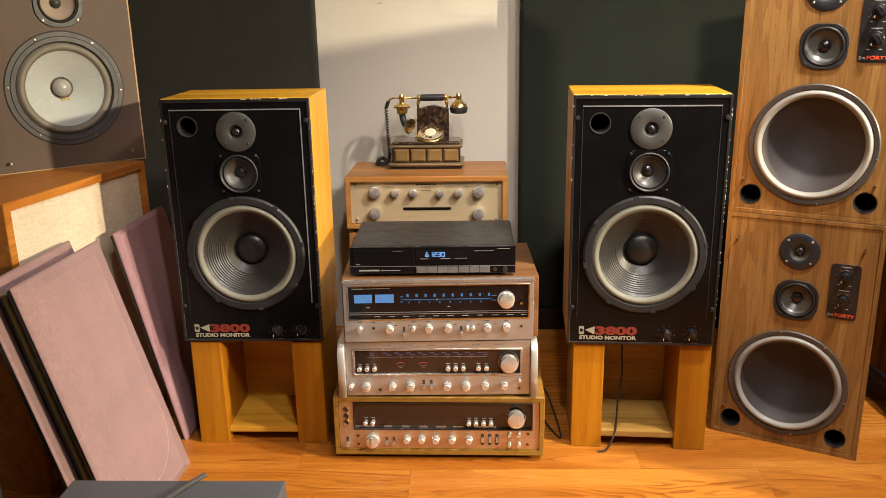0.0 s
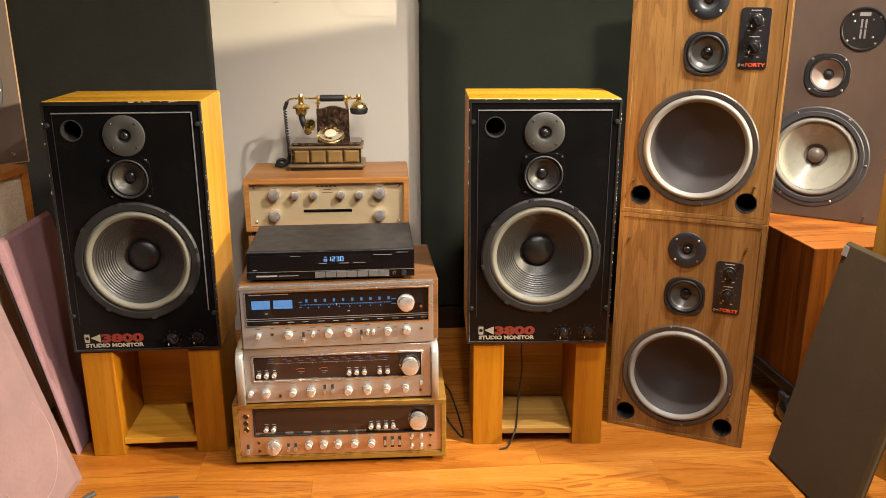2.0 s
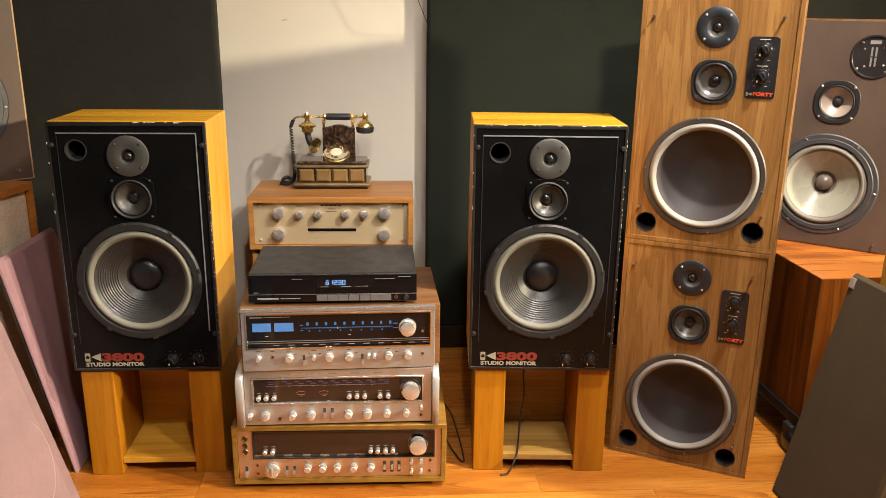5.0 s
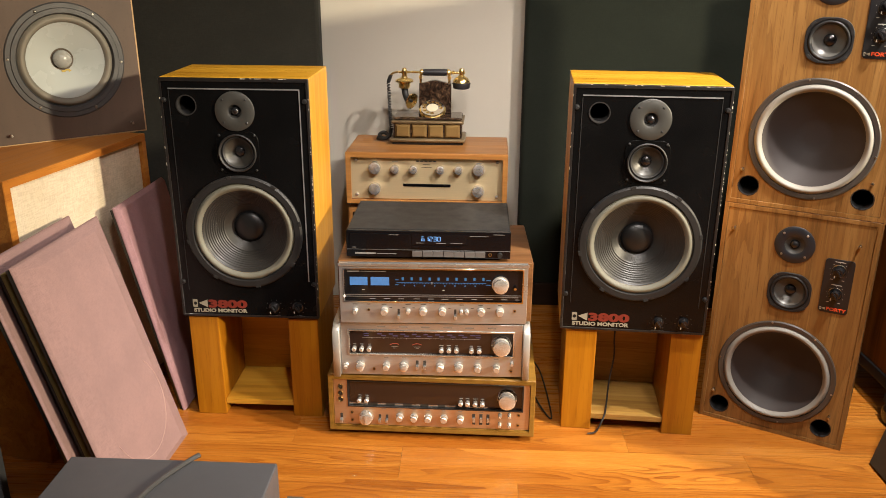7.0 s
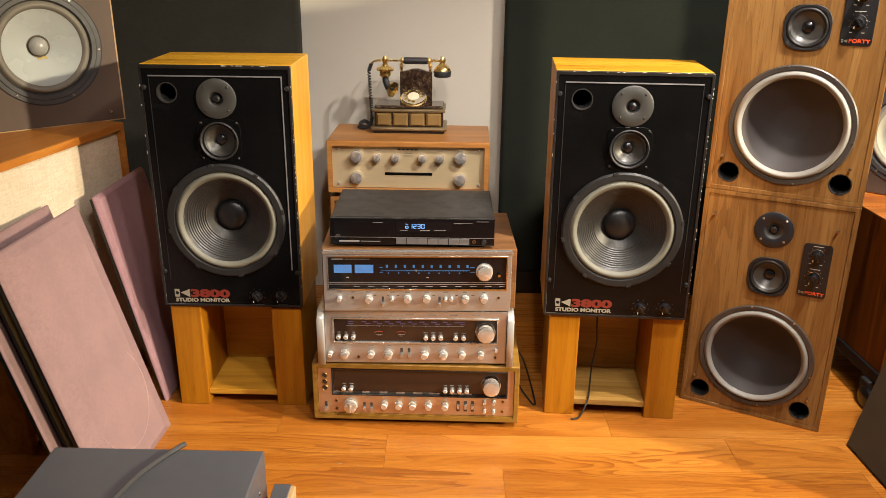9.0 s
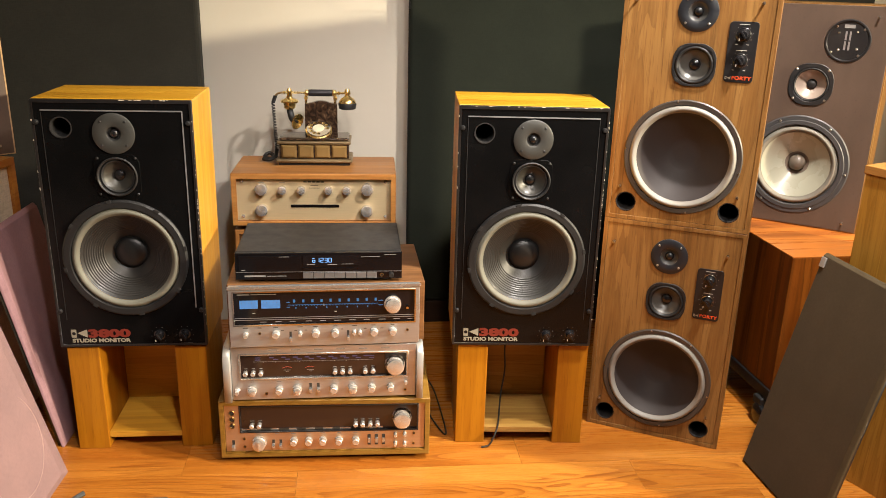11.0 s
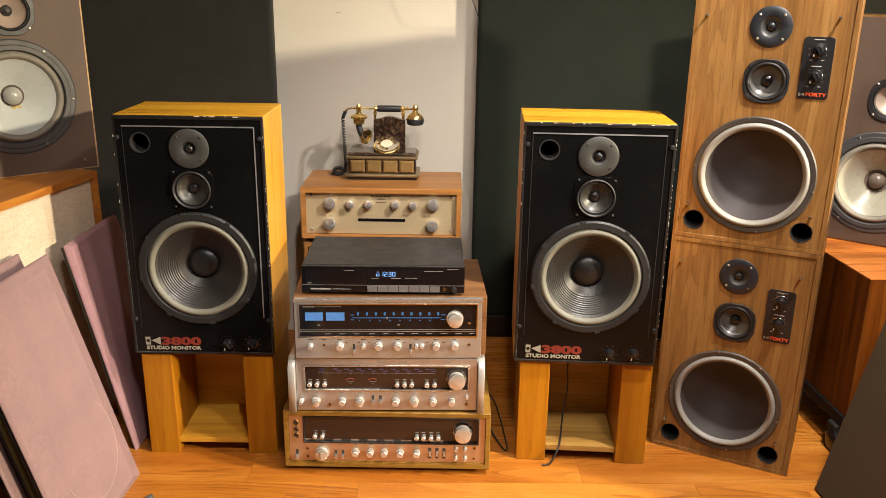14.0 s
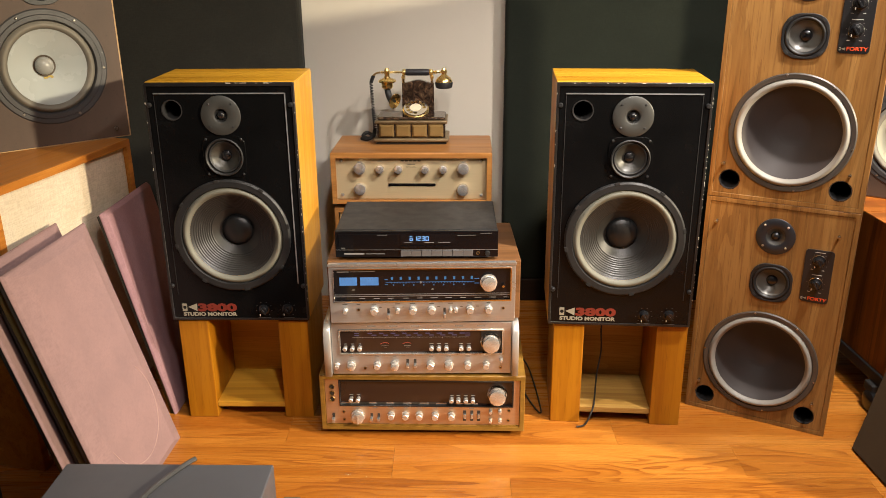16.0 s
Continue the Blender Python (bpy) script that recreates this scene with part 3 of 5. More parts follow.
def studio_monitor(m, label, side_line):
    W, H, DEP = 0.371, 0.635, 0.247
    ob = thing("studio_loudspeaker", m, label, "loudspeaker", "studio monitor pair")
    part("cabinet", shell(W, DEP, H, 0.018, 0.012), TEAK, ob, "orange teak veneered cabinet")
    part("veneered_top", box(-W / 2, W / 2, 0.012, DEP, H + 0.0005, H + 0.003, 0.001), TEAK_X, ob, "orange teak veneered top")
    hw = W / 2
    part("rim", sheet(rect(-hw, hw, 0, H + 0.002, 0.003), [rect(-hw + 0.0062, hw - 0.0062, 0.0062, H - 0.0062)], -0.0022, 0.0118, 0.001), BAFFLE_EDGE, ob, "chipped black front rim")
    part("baffle", sheet(rect(-hw + 0.006, hw - 0.006, 0.006, H - 0.006), [ring(0, 0.241, 0.134, 64), ring(0, 0.452, 0.042), ring(-0.121, 0.570, 0.0235), ring(0, 0.5565, 0.022)], 0.0, 0.0115), BAFFLE, ob, "satin black front baffle")
    part("trim_strip", bars([(-0.163, 0.163, 0.6095, 0.6125)], -0.0002, None, 0.0018), ALU_LINE, ob, "thin aluminium trim strip")
    if side_line:
        s = part("trim_strip", box(-0.0014, 0.0014, -0.002, -0.0002, -0.505, 0.0), ALU_LINE, ob, "thin aluminium trim strip")
        s.matrix_basis = pose(0.1625, 0, 0.612)
    for x in (-0.1625, 0.1625)[:1 if side_line else 2]:
        part("groove_line", box(x - 0.0009, x + 0.0009, -0.0009, -0.0002, 0.075, 0.606), FRAME_GREY, ob, "faint groove in the baffle")
    port_tube(ob, -0.121, 0.570, 0.0235)
    tweeter_plate(ob, 0, 0.5565, 0.0495, TWEETER_GREY, "grey round-plate dome tweeter")
    midrange_studio(ob, 0, 0.452)
    woofer_studio(ob, 0, 0.241)
    part("lettering", lettering("3800", -0.114, -0.008, 0.0245, 0.0485, -0.0002, 0.055), RED_INK, ob, "red model number")
    part("lettering", lettering("STUDIO MONITOR", -0.155, -0.009, 0.0115, 0.0225, -0.0002, 0.045), CREAM_INK, ob, "dull cream printed lettering")
    mark(ob, -0.156, 0.0255, 0.040, -0.0002)
    part("print_bars", bars([(-0.155, -0.105, 0.0045, 0.0058), (0.048, 0.082, 0.006, 0.0072), (0.118, 0.146, 0.006, 0.0072)], -0.0002), FAINT_INK, ob)
    for x, z in ((0.065, 0.031), (0.129, 0.033)):
        control_knob(ob, x, z, 0.0145)
        part("scale_marks", bars([(x + 0.021 * math.cos(a) - 0.0011, x + 0.021 * math.cos(a) + 0.0011, z + 0.021 * math.sin(a) - 0.0006, z + 0.021 * math.sin(a) + 0.0006) for a in (radians(d) for d in range(-50, 231, 40))], -0.0001), FAINT_INK, ob)
    for x in (-0.1755, 0.1755):
        for z in (0.583, 0.10):
            smooth(part("grille_socket", turned([(0, -0.007), (0.004, -0.007), (0.0062, -0.004), (0.0062, 0.001)], x, z, 16), FRAME_GREY, ob))
    rnd = random.Random(11 if side_line else 5)
    bm = bmesh.new()
    for i in range(40):
        z = rnd.choice((rnd.uniform(0.05, 0.60), rnd.gauss(0.40, 0.07)))
        s = rnd.uniform(0.0006, 0.0038)
        box(hw - rnd.uniform(0.0004, 0.0018), hw + 0.0003, -0.0026, -0.0018, z, z + s, bm=bm)
    for i in range(9):
        x = rnd.uniform(0.0, 0.14) if side_line else rnd.uniform(-0.17, 0.17)
        box(x, x + rnd.uniform(0.002, 0.009), -0.0026, -0.0018, H + 0.0011 - rnd.uniform(0.0, 0.0008), H + 0.0022, bm=bm)
    for i in range(5):
        z = rnd.uniform(0.4, 0.62)
        box(-hw - 0.0004, -hw + rnd.uniform(0.001, 0.002), -0.0026, -0.0018, z, z + rnd.uniform(0.002, 0.008), bm=bm)
    part("paint_chips", bm, CHIP, ob, "pale chips along the rim")
    return ob


def speaker_stand(m, label, inside):
    ob = thing("speaker_stand", m, label, "speaker stand", "pair of speaker stands")
    for x0, x1 in ((-0.177, -0.096), (0.096, 0.177)):
        part("side_post", box(x0, x1, 0, 0.235, 0, 0.301, 0.002), STAND_WOOD, ob, "thick golden wooden side post")
    part("shelf", box(-0.0955, 0.0955, 0.006, 0.215, 0.030, 0.046, 0.001), inside, ob, "plywood shelf board")
    part("back_board", box(-0.0955, 0.0955, 0.198, 0.214, 0.047, 0.300, 0.001), inside, ob, "plywood back board")
    part("top_board", box(-0.176, 0.176, 0.003, 0.233, 0.3012, 0.3065, 0.001), STAND_WOOD, ob)
    return ob


studio_monitor(pose(-0.563, 2.019, 0.307, 0, 0, -0.64), "black-fronted studio monitor in chipped teak cabinet on a wooden stand", True)
studio_monitor(pose(0.449, 1.978, 0.307, 0, 0, -4.0), "black-fronted teak studio monitor with a bright yellowish top", False)
speaker_stand(pose(-0.561, 2.026, 0, 0, 0, -0.64), "golden wooden open speaker stand, plywood inside coloured golden as if lamplit", STAND_INSIDE_LIT)
speaker_stand(pose(0.459, 1.990, 0, 0, 0, -4.0), "golden wooden open speaker stand with a cable hanging inside", STAND_INSIDE)


# ---- walnut speakers stacked in the corner ----
def walnut_speaker(m, label):
    W, H, DEP, hw = 0.370, 0.632, 0.30, 0.185
    ob = thing("walnut_loudspeaker", m, label, "loudspeaker", "stacked walnut speakers")
    part("cabinet", shell(W, DEP, H - 0.001, 0.018, 0.004), WALNUT, ob, "walnut veneered cabinet")
    holes = [ring(-0.002, 0.181, 0.1425, 64), ring(0, 0.4155, 0.047), ring(-0.1345, 0.0485, 0.0245), ring(0.1285, 0.0500, 0.0245), ring(-0.004, 0.5435, 0.027)]
    part("edge_frame", sheet(rect(-hw, hw, 0, H - 0.001, 0.001), [rect(-hw + 0.0115, hw - 0.0115, 0.0115, H - 0.0125)], -0.0035, 0.0035, 0.001), WALNUT, ob, "mitred walnut edge frame")
    part("baffle", sheet(rect(-hw + 0.0119, hw - 0.0119, 0.0119, H - 0.0129), holes, -0.0015, 0.012, 0.0008), WALNUT, ob, "walnut veneered baffle")
    w = smooth(part("woofer", turned([(0.134, 0.010), (0.134, -0.003), (0.1355, -0.0055), (0.1455, -0.0065), (0.1485, -0.004), (0.1485, 0.0)], -0.002, 0.181, 96), GASKET, ob, "large woofer with grey-brown gasket rim"))
    smooth(part("surround", turned(roll(0.135, 0.116, 0.010, -0.001), -0.002, 0.181, 72), FOAM_WHITE, w, "pale grey foam surround"))
    smooth(part("cone", turned(cone_profile(0.116, 0.045, 0.054, 0, 0, 0.8), -0.002, 0.181, 72), CONE_BROWN, w, "smooth grey-brown paper cone"), 180)
    smooth(part("dust_cap", turned([(0.0452, 0.0538), (0.040, 0.0572), (0.025, 0.0605), (0, 0.0615)], -0.002, 0.181, 40), CONE_BROWN, w, "sunken paper dust cap"))
    for a in (100, 55, 175, 280, 350):
        x, z = -0.002 + 0.1445 * math.cos(radians(a)), 0.181 + 0.1445 * math.sin(radians(a))
        smooth(part("screw", turned([(0, -0.008), (0.002, -0.0078), (0.003, -0.0055), (0.003, -0.004)], x, z, 10), SCREW, w))
    c = 0.0525
    m2 = part("midrange", sheet(rect(-c, c, 0.4155 - c, 0.4155 + c, 0.040, 8), [ring(0, 0.4155, 0.0475)], -0.006, 0.0, 0.0012), FRAME_GREY, ob, "rounded-square framed midrange driver")
    for sx in (-1, 1):
        for sz in (-1, 1):
            n = part("corner_notch", box(-0.006, 0.006, -0.0072, -0.003, -0.0035, 0.0035, 0.0008), RUBBER, m2)
            n.matrix_basis = pose(sx * 0.0385, 0, 0.4155 + sz * 0.0385, 0, 45 * sx * sz, 0)
    smooth(part("surround", turned(roll(0.048, 0.037, 0.005, -0.002), 0, 0.4155), FRAME_GREY, m2))
    smooth(part("cone", turned(cone_profile(0.037, 0.013, 0.020), 0, 0.4155), CONE_PALE, m2))
    smooth(part("dust_cap", turned([(0.0145, 0.019), (0.0125, 0.012), (0.006, 0.0085), (0, 0.0075)], 0, 0.4155, 24), DOME, m2))
    tweeter_plate(ob, -0.004, 0.5435, 0.0485, plain("blue_black_plate", (0.014, 0.016, 0.020), 0.4), "round blue-black dome tweeter", 0.023, 0.012, True)
    port_tube(ob, -0.1345, 0.0485, 0.0245)
    port_tube(ob, 0.1285, 0.0500, 0.0245)
    p = part("control_plate", sheet(rect(0.073, 0.141, 0.380, 0.5245, 0.009), [], -0.0035, -0.0005, 0.0008), BLACK_METAL, ob, "black level control plate")
    for z in (0.4935, 0.4325):
        smooth(part("bezel", turned([(0.0155, -0.0036), (0.0165, -0.0045), (0.0172, -0.0036)], 0.107, z, 36), CHROME, p))
        control_knob(p, 0.107, z, 0.0145, -0.0036)
        part("scale_marks", bars([(0.107 + 0.0215 * math.cos(a) - 0.0006, 0.107 + 0.0215 * math.cos(a) + 0.0006, z + 0.0215 * math.sin(a) - 0.0006, z + 0.0215 * math.sin(a) + 0.0006) for a in (radians(d) for d in range(-30, 211, 40))] + [(0.095, 0.119, z + 0.0235, z + 0.0252), (0.090, 0.096, z - 0.0235, z - 0.022), (0.116, 0.122, z - 0.0235, z - 0.022)], -0.0037), WHITE_INK, p)
    part("lettering", lettering("FORTY", 0.0925, 0.138, 0.3865, 0.3955, -0.0037, 0.03), ORANGE_INK, p, "orange-red model lettering")
    mark(p, 0.0765, 0.3865, 0.013, -0.0037)
    for x, z in ((-0.153, 0.567), (0.143, 0.568), (-0.152, 0.092), (0.1445, 0.093)):
        peg(ob, x, z)
    return ob


walnut_speaker(pose(0.850, 2.009, 0.0, 0, 0, -27.8), "lower walnut veneered three-way speaker standing on the floor")
walnut_speaker(pose(0.850, 2.009, 0.632, 0, 0, -27.8), "upper walnut veneered three-way speaker stacked on another")


# ---- brown-baffled speakers at both sides ----
def brown_speaker(m, label, mirror, spots):
    W, H, DEP, hw = 0.40, 0.665, 0.30, 0.20
    ob = thing("brown_loudspeaker", m, label, "loudspeaker", "brown-fronted speakers")
    part("cabinet", shell(W, DEP, H, 0.018, 0.004), WALNUT, ob, "walnut veneered cabinet")
    wx, wz, mx, mz, tx, tz = spots
    part("baffle", sheet(rect(-hw + 0.004, hw - 0.004, 0.003, H - 0.003), [ring(wx, wz, 0.122, 64), ring(mx, mz, 0.047)], -0.002, 0.012, 0.001), BROWN_BOARD, ob, "dark brown flecked front board")
    part("edge_strip", sheet(rect(-hw, hw, 0, H), [rect(-hw + 0.0042, hw - 0.0042, 0.0032, H - 0.0032)], 0.0, 0.0038), CARD if mirror else WALNUT, ob)
    w = smooth(part("woofer", turned([(0.121, 0.012), (0.121, -0.002), (0.125, -0.0075), (0.136, -0.0075), (0.138, -0.005), (0.149, -0.005), (0.1525, -0.002), (0.1525, 0.0)], wx, wz, 96), RIM_GREY, ob, "large woofer with dark grey double rim"))
    smooth(part("surround", turned(roll(0.121, 0.100, 0.010, 0.002), wx, wz, 72), FOAM_BROWN, w, "brownish foam surround"))
    smooth(part("cone", turned(cone_profile(0.100, 0.024, 0.045, 0, 0, 0.9), wx, wz, 72), CONE_WHITE if mirror else CONE_AGED, w, "glossy cream white cone"), 180)
    smooth(part("glue_ring", turned([(r, y - 0.0006) for r, y in cone_profile(0.100, 0.024, 0.045, 0, 0, 0.9)][-2 if mirror else -3:], wx, wz, 48), CONE_STAIN, w, "browned glue ring round the cap"), 180)
    smooth(part("dust_cap", turned([(0.0245, 0.044), (0.0235, 0.034), (0.018, 0.026), (0.010, 0.0215), (0, 0.020)], wx, wz, 32), plain("grey_cap", (0.30, 0.30, 0.28), 0.3) if mirror else plain("browned_cap", (0.13, 0.105, 0.08), 0.35), w, "grey ball dust cap" if mirror else "browned ball dust cap"))
    if mirror:
        g = part("glue_stain", bars([(wx - 0.006, wx + 0.004, wz - 0.034, wz - 0.029), (wx + 0.004, wx + 0.016, wz - 0.031, wz - 0.0265), (wx + 0.012, wx + 0.019, wz - 0.036, wz - 0.030)], 0.0395, None, 0.0015), plain("yellow_glue", (0.42, 0.30, 0.05), 0.4), w, "yellow glue stain")
    screws(w, wx, wz, 0.143, 6, 55, -0.005, 0.0042)
    md = part("midrange", sheet(rect(mx - 0.062, mx + 0.062, mz - 0.062, mz + 0.062, 0.052, 8), [ring(mx, mz, 0.050)], -0.006, 0.0, 0.0015), FRAME_BLACK, ob, "rounded-square framed midrange driver")
    smooth(part("surround", turned(roll(0.0505, 0.043, 0.005, -0.002), mx, mz), FRAME_GREY, md))
    smooth(part("cone", turned(cone_profile(0.043, 0.013, 0.024), mx, mz), CONE_COPPER, md, "silvery copper-tinted cone"))
    smooth(part("dust_cap", turned([(0.0145, 0.023), (0.0125, 0.016), (0.006, 0.0125), (0, 0.0115)], mx, mz, 24), RUBBER, md))
    screws(md, mx, mz, 0.062, 4, 45, -0.006, 0.004)
    t = smooth(part("tweeter", turned([(0, -0.003), (0.054, -0.003), (0.056, -0.006), (0.0595, -0.006), (0.0615, -0.003), (0.0615, 0.0)], tx, tz, 64), BLACK_METAL, ob, "flat round black ribbon tweeter"))
    part("ribbon_slots", bars([(tx - 0.009, tx - 0.004, tz - 0.026, tz - 0.001), (tx - 0.009, tx - 0.004, tz + 0.002, tz + 0.027), (tx + 0.002, tx + 0.007, tz - 0.026, tz - 0.001), (tx + 0.002, tx + 0.007, tz + 0.002, tz + 0.027)], -0.003), ALU_LINE, t, "silver ribbon slots")
    part("maker_plate", bars([(tx - 0.014, tx + 0.014, tz + 0.036, tz + 0.046)], -0.003), GREY_INK, t)
    screws(t, tx, tz, 0.052, 4, 40, -0.0035, 0.0040)
    screws(t, tx, tz, 0.034, 4, 50, -0.003, 0.0032)
    for x in (-0.158, 0.158):
        for z in (0.029, 0.632):
            peg(ob, x, z)
    return ob


brown_speaker(pose(1.3567, 2.3606, 0.53, 0, 0, -36.4), "brown-fronted speaker with cream cone standing on a rosewood cabinet", False, (0.000, 0.188, 0.008, 0.433, 0.087, 0.5635))
brown_speaker(pose(-1.077, 2.22, 0.745, 0, 0, 39.7), "brown-fronted speaker with white cone on a teak cabinet", True, (0.007, 0.212, 0.0166, 0.434, -0.055, 0.5635))


# ---- cream-grilled cabinet at the side, and the cloth frames leaning on it ----
def cream_cabinet(m):
    W, H, DEP, hw = 0.558, 0.744, 0.42, 0.279
    ob = thing("cream_grille_cabinet", m, "teak speaker cabinet with cream woven grille cloth", "speaker cabinet")
    part("cabinet", shell(W, DEP, H, 0.020, 0.0, 0.002), wood("deep_teak", (0.27, 0.088, 0.013), (0.40, 0.15, 0.024), (0.50, 0.22, 0.04), "x", 0.35), ob, "orange-brown teak cabinet")
    part("grille", box(-hw + 0.021, hw - 0.021, 0.010, 0.030, 0.021, H - 0.021, 0.004), CREAM_CLOTH, ob, "cream woven grille cloth")


cream_cabinet(pose(-0.9725, 2.037, 0.0, 0, 0, 78.1))


def padded(w, h, d, rim, back, rim_z):
    """A cloth-covered board whose front edges slope back."""
    bm = bmesh.new()
    rings = []
    for f, y in ((0.0, back), (0.0, d * 0.86), (0.12, d * 0.62), (1.0, 0.0)):
        a, b = f * rim, f * rim_z
        rings.append([bm.verts.new(c) for c in ((a, y, b), (w - a, y, b), (w - a, y, h - b), (a, y, h - b))])
    for a, b in zip(rings, rings[1:]):
        for k in range(4):
            bm.faces.new((a[k], a[(k + 1) % 4], b[(k + 1) % 4], b[k]))
    bm.faces.new(rings[-1]), bm.faces.new(rings[0][::-1])
    bmesh.ops.recalc_face_normals(bm, faces=bm.faces)
    bmesh.ops.bevel(bm, geom=list(bm.edges), offset=0.0012, segments=1, affect="EDGES")
    return bm


def cloth_frame(m, w, h, d, face, edge, label, group, badge=False, oval=False, rim=0.024):
    """A grille frame that leans back; its lower front edge lies along local x at the origin."""
    ob = thing("grille_frame", m, label, "grille", group)
    part("cloth_face", padded(w, h, d * 0.62, rim, d * 0.62, min(rim, 0.026)), face, ob)
    part("back_frame", sheet(rect(0.006, w - 0.006, 0.006, h - 0.006), [rect(0.035, w - 0.035, 0.035, h - 0.035)], d * 0.62, d), edge, ob, "wooden frame with stapled cloth edge")
    if oval:
        loop = [(0.184 + 0.126 * math.cos(radians(a)), -0.0002, 0.190 + 0.126 * math.sin(radians(a))) for a in range(-165, 50, 12)]
        part("round_imprint", tube(loop, 0.0011, 5), PINK_WORN, ob, "faint round worn imprint")
    if badge:
        part("metal_clip", box(0.008, 0.026, -0.004, 0.001, h - 0.036, h - 0.010, 0.001), CHEEK, ob, "small metal corner badge")
    return ob


def lean(x, y, yaw, angle):
    return pose(x, y, 0, 0, 0, yaw) @ pose(0, 0, 0, -angle, 0, 0)


a86 = radians(86.6)
for back, cloth_m, edge_m, label in ((0.0, PINK_CLOTH, BLACK_METAL, "faded mauve-pink grille frame leaning with a faint oval imprint"), (0.035, OLIVE_CLOTH, BLACK_METAL, "olive-edged cloth grille frame leaning behind another"), (0.070, PINK_CLOTH, BLACK_METAL, "faded pink grille frame leaning against a cabinet")):
    w, h = 0.368, 0.641 if back != 0.035 else 0.620
    bx, by = -0.720 - back, 1.926
    if back == 0.035:
        w = 0.352
    f = cloth_frame(lean(bx - w * math.cos(a86), by - w * math.sin(a86), 86.6, 15.6), w, h, 0.036 if back == 0.035 else 0.034, cloth_m, edge_m, label, "grille frames", False, back == 0.0, rim=0.058 if back != 0.035 else 0.012)
q = cloth_frame(lean(-0.772, 2.039, 88.3, 12.2), 0.325, 0.616, 0.026, MAUVE_CLOTH, BLACK_METAL, "mauve grille frame leaning beside a studio monitor", "grille frames", rim=0.010)
cloth_frame(lean(1.058, 1.865, -86.6, 12.7), 0.335, 0.616, 0.026, BROWN_CLOTH, BLACK_METAL, "dark brown grille frame leaning on an oak cabinet", "grille frames", True, rim=0.007)


# ---- rosewood and oak cabinets ----
def rosewood_cabinet(m):
    ob = thing("rosewood_cabinet", m, "reddish rosewood cabinet on black casters", "cabinet")
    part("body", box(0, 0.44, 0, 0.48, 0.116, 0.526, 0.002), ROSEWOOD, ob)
    # top sheet in the lightened veneer, lamplight painted in
    part("veneered_top", box(0, 0.44, 0, 0.48, 0.5265, 0.5292, 0.001), ROSEWOOD_LIT, ob, "glossy reddish rosewood top, coloured lighter as if lit")
    part("base_board", box(-0.006, 0.446, -0.004, 0.484, 0.082, 0.1155, 0.003), BLACK_METAL, ob, "black base board")
    for x in (0.000, 0.41):
        for y in (0.036, 0.43):
            c = part("caster", box(x - 0.019, x + 0.019, y - 0.022, y + 0.022, 0.054, 0.0815, 0.005), RUBBER, ob, "black twin-wheel caster")
            for dx in (-0.014, 0.014):
                bm = turned([(0, -0.010), (0.022, -0.010), (0.031, -0.006), (0.031, 0.006), (0.022, 0.010), (0, 0.010)], 0, 0, 28)
                bmesh.ops.transform(bm, matrix=Matrix.Translation((x + dx, y - 0.014, 0.0312)) @ Matrix.Rotation(radians(90), 4, "Z"), verts=bm.verts)
                smooth(part("wheel", bm, DOME, c))


rosewood_cabinet(pose(1.212, 2.036, 0, 0, 0, 2.5))


def oak_cabinet(m):
    ob = thing("oak_cabinet", m, "yellowish oak veneered cabinet with cases on top", "cabinet")
    part("body", box(0, 0.46, 0, 0.42, 0.0, 0.808, 0.002), OAK, ob)
    part("top_board", box(-0.004, 0.464, -0.004, 0.424, 0.8085, 0.830, 0.002), wood("oak_top", (0.26, 0.12, 0.03), (0.36, 0.18, 0.045), (0.45, 0.24, 0.07), "x", 0.4), ob, "oak top board")


oak_cabinet(pose(1.257, 1.855, 0, 0, 0, -66.7))
for i, (dx, dy, dz, a, w) in enumerate(((0.0, 0.0, 0.0, -8, 0.142), (0.008, 0.006, 0.0105, -13, 0.142))):
    ob = thing("disc_case", pose(1.415 + dx, 1.825 + dy, 0.8302 + dz, 0, 0, a), "pale clear plastic disc case lying on the oak cabinet", "disc case", "disc cases")
    part("case_shell", box(-w / 2, w / 2, -0.0625, 0.0625, 0, 0.0100, 0.0012), CLEAR_CASE, ob)
    part("paper_inlay", box(-w / 2 + 0.012, w / 2 - 0.003, -0.059, 0.059, 0.0101, 0.0104), WHITE_INK if i == 0 else plain("pale_blue_inlay", (0.42, 0.52, 0.62), 0.3), ob, "printed paper inlay")


# ---- the stack of hi-fi components ----
def knob(parent, x, z, r, y, length=0.016, material=None, skirt=True, name="knob"):
    prof = [(0, y - length), (r * 0.86, y - length), (r, y - length + 0.0012), (r, y - 0.004)]
    prof += [(r * 1.18, y - 0.003), (r * 1.18, y)] if skirt else [(r, y)]
    return smooth(part(name, turned(prof, x, z, 28), material or KNOB_METAL, parent, "turned aluminium knob"))


def push_button(parent, x, z, r, y, length=0.010):
    return smooth(part("push_button", turned([(0, y - length - 0.001), (r * 0.7, y - length - 0.001), (r, y - length + 0.001), (r, y)], x, z, 18), KNOB_METAL, parent, "round silver push button"))


def lever(parent, x, z, y, h=0.016, w=0.0032):
    s = part("lever_slot", box(x - w * 0.9, x + w * 0.9, y - 0.0006, y, z - h * 0.75, z + h * 0.75), DARK_INK, parent)
    part("lever", box(x - w, x + w, y - 0.014, y - 0.0008, z - h * 0.75, z - h * 0.05, 0.0008), BRIGHT_STRIP, s, "silver lever switch")


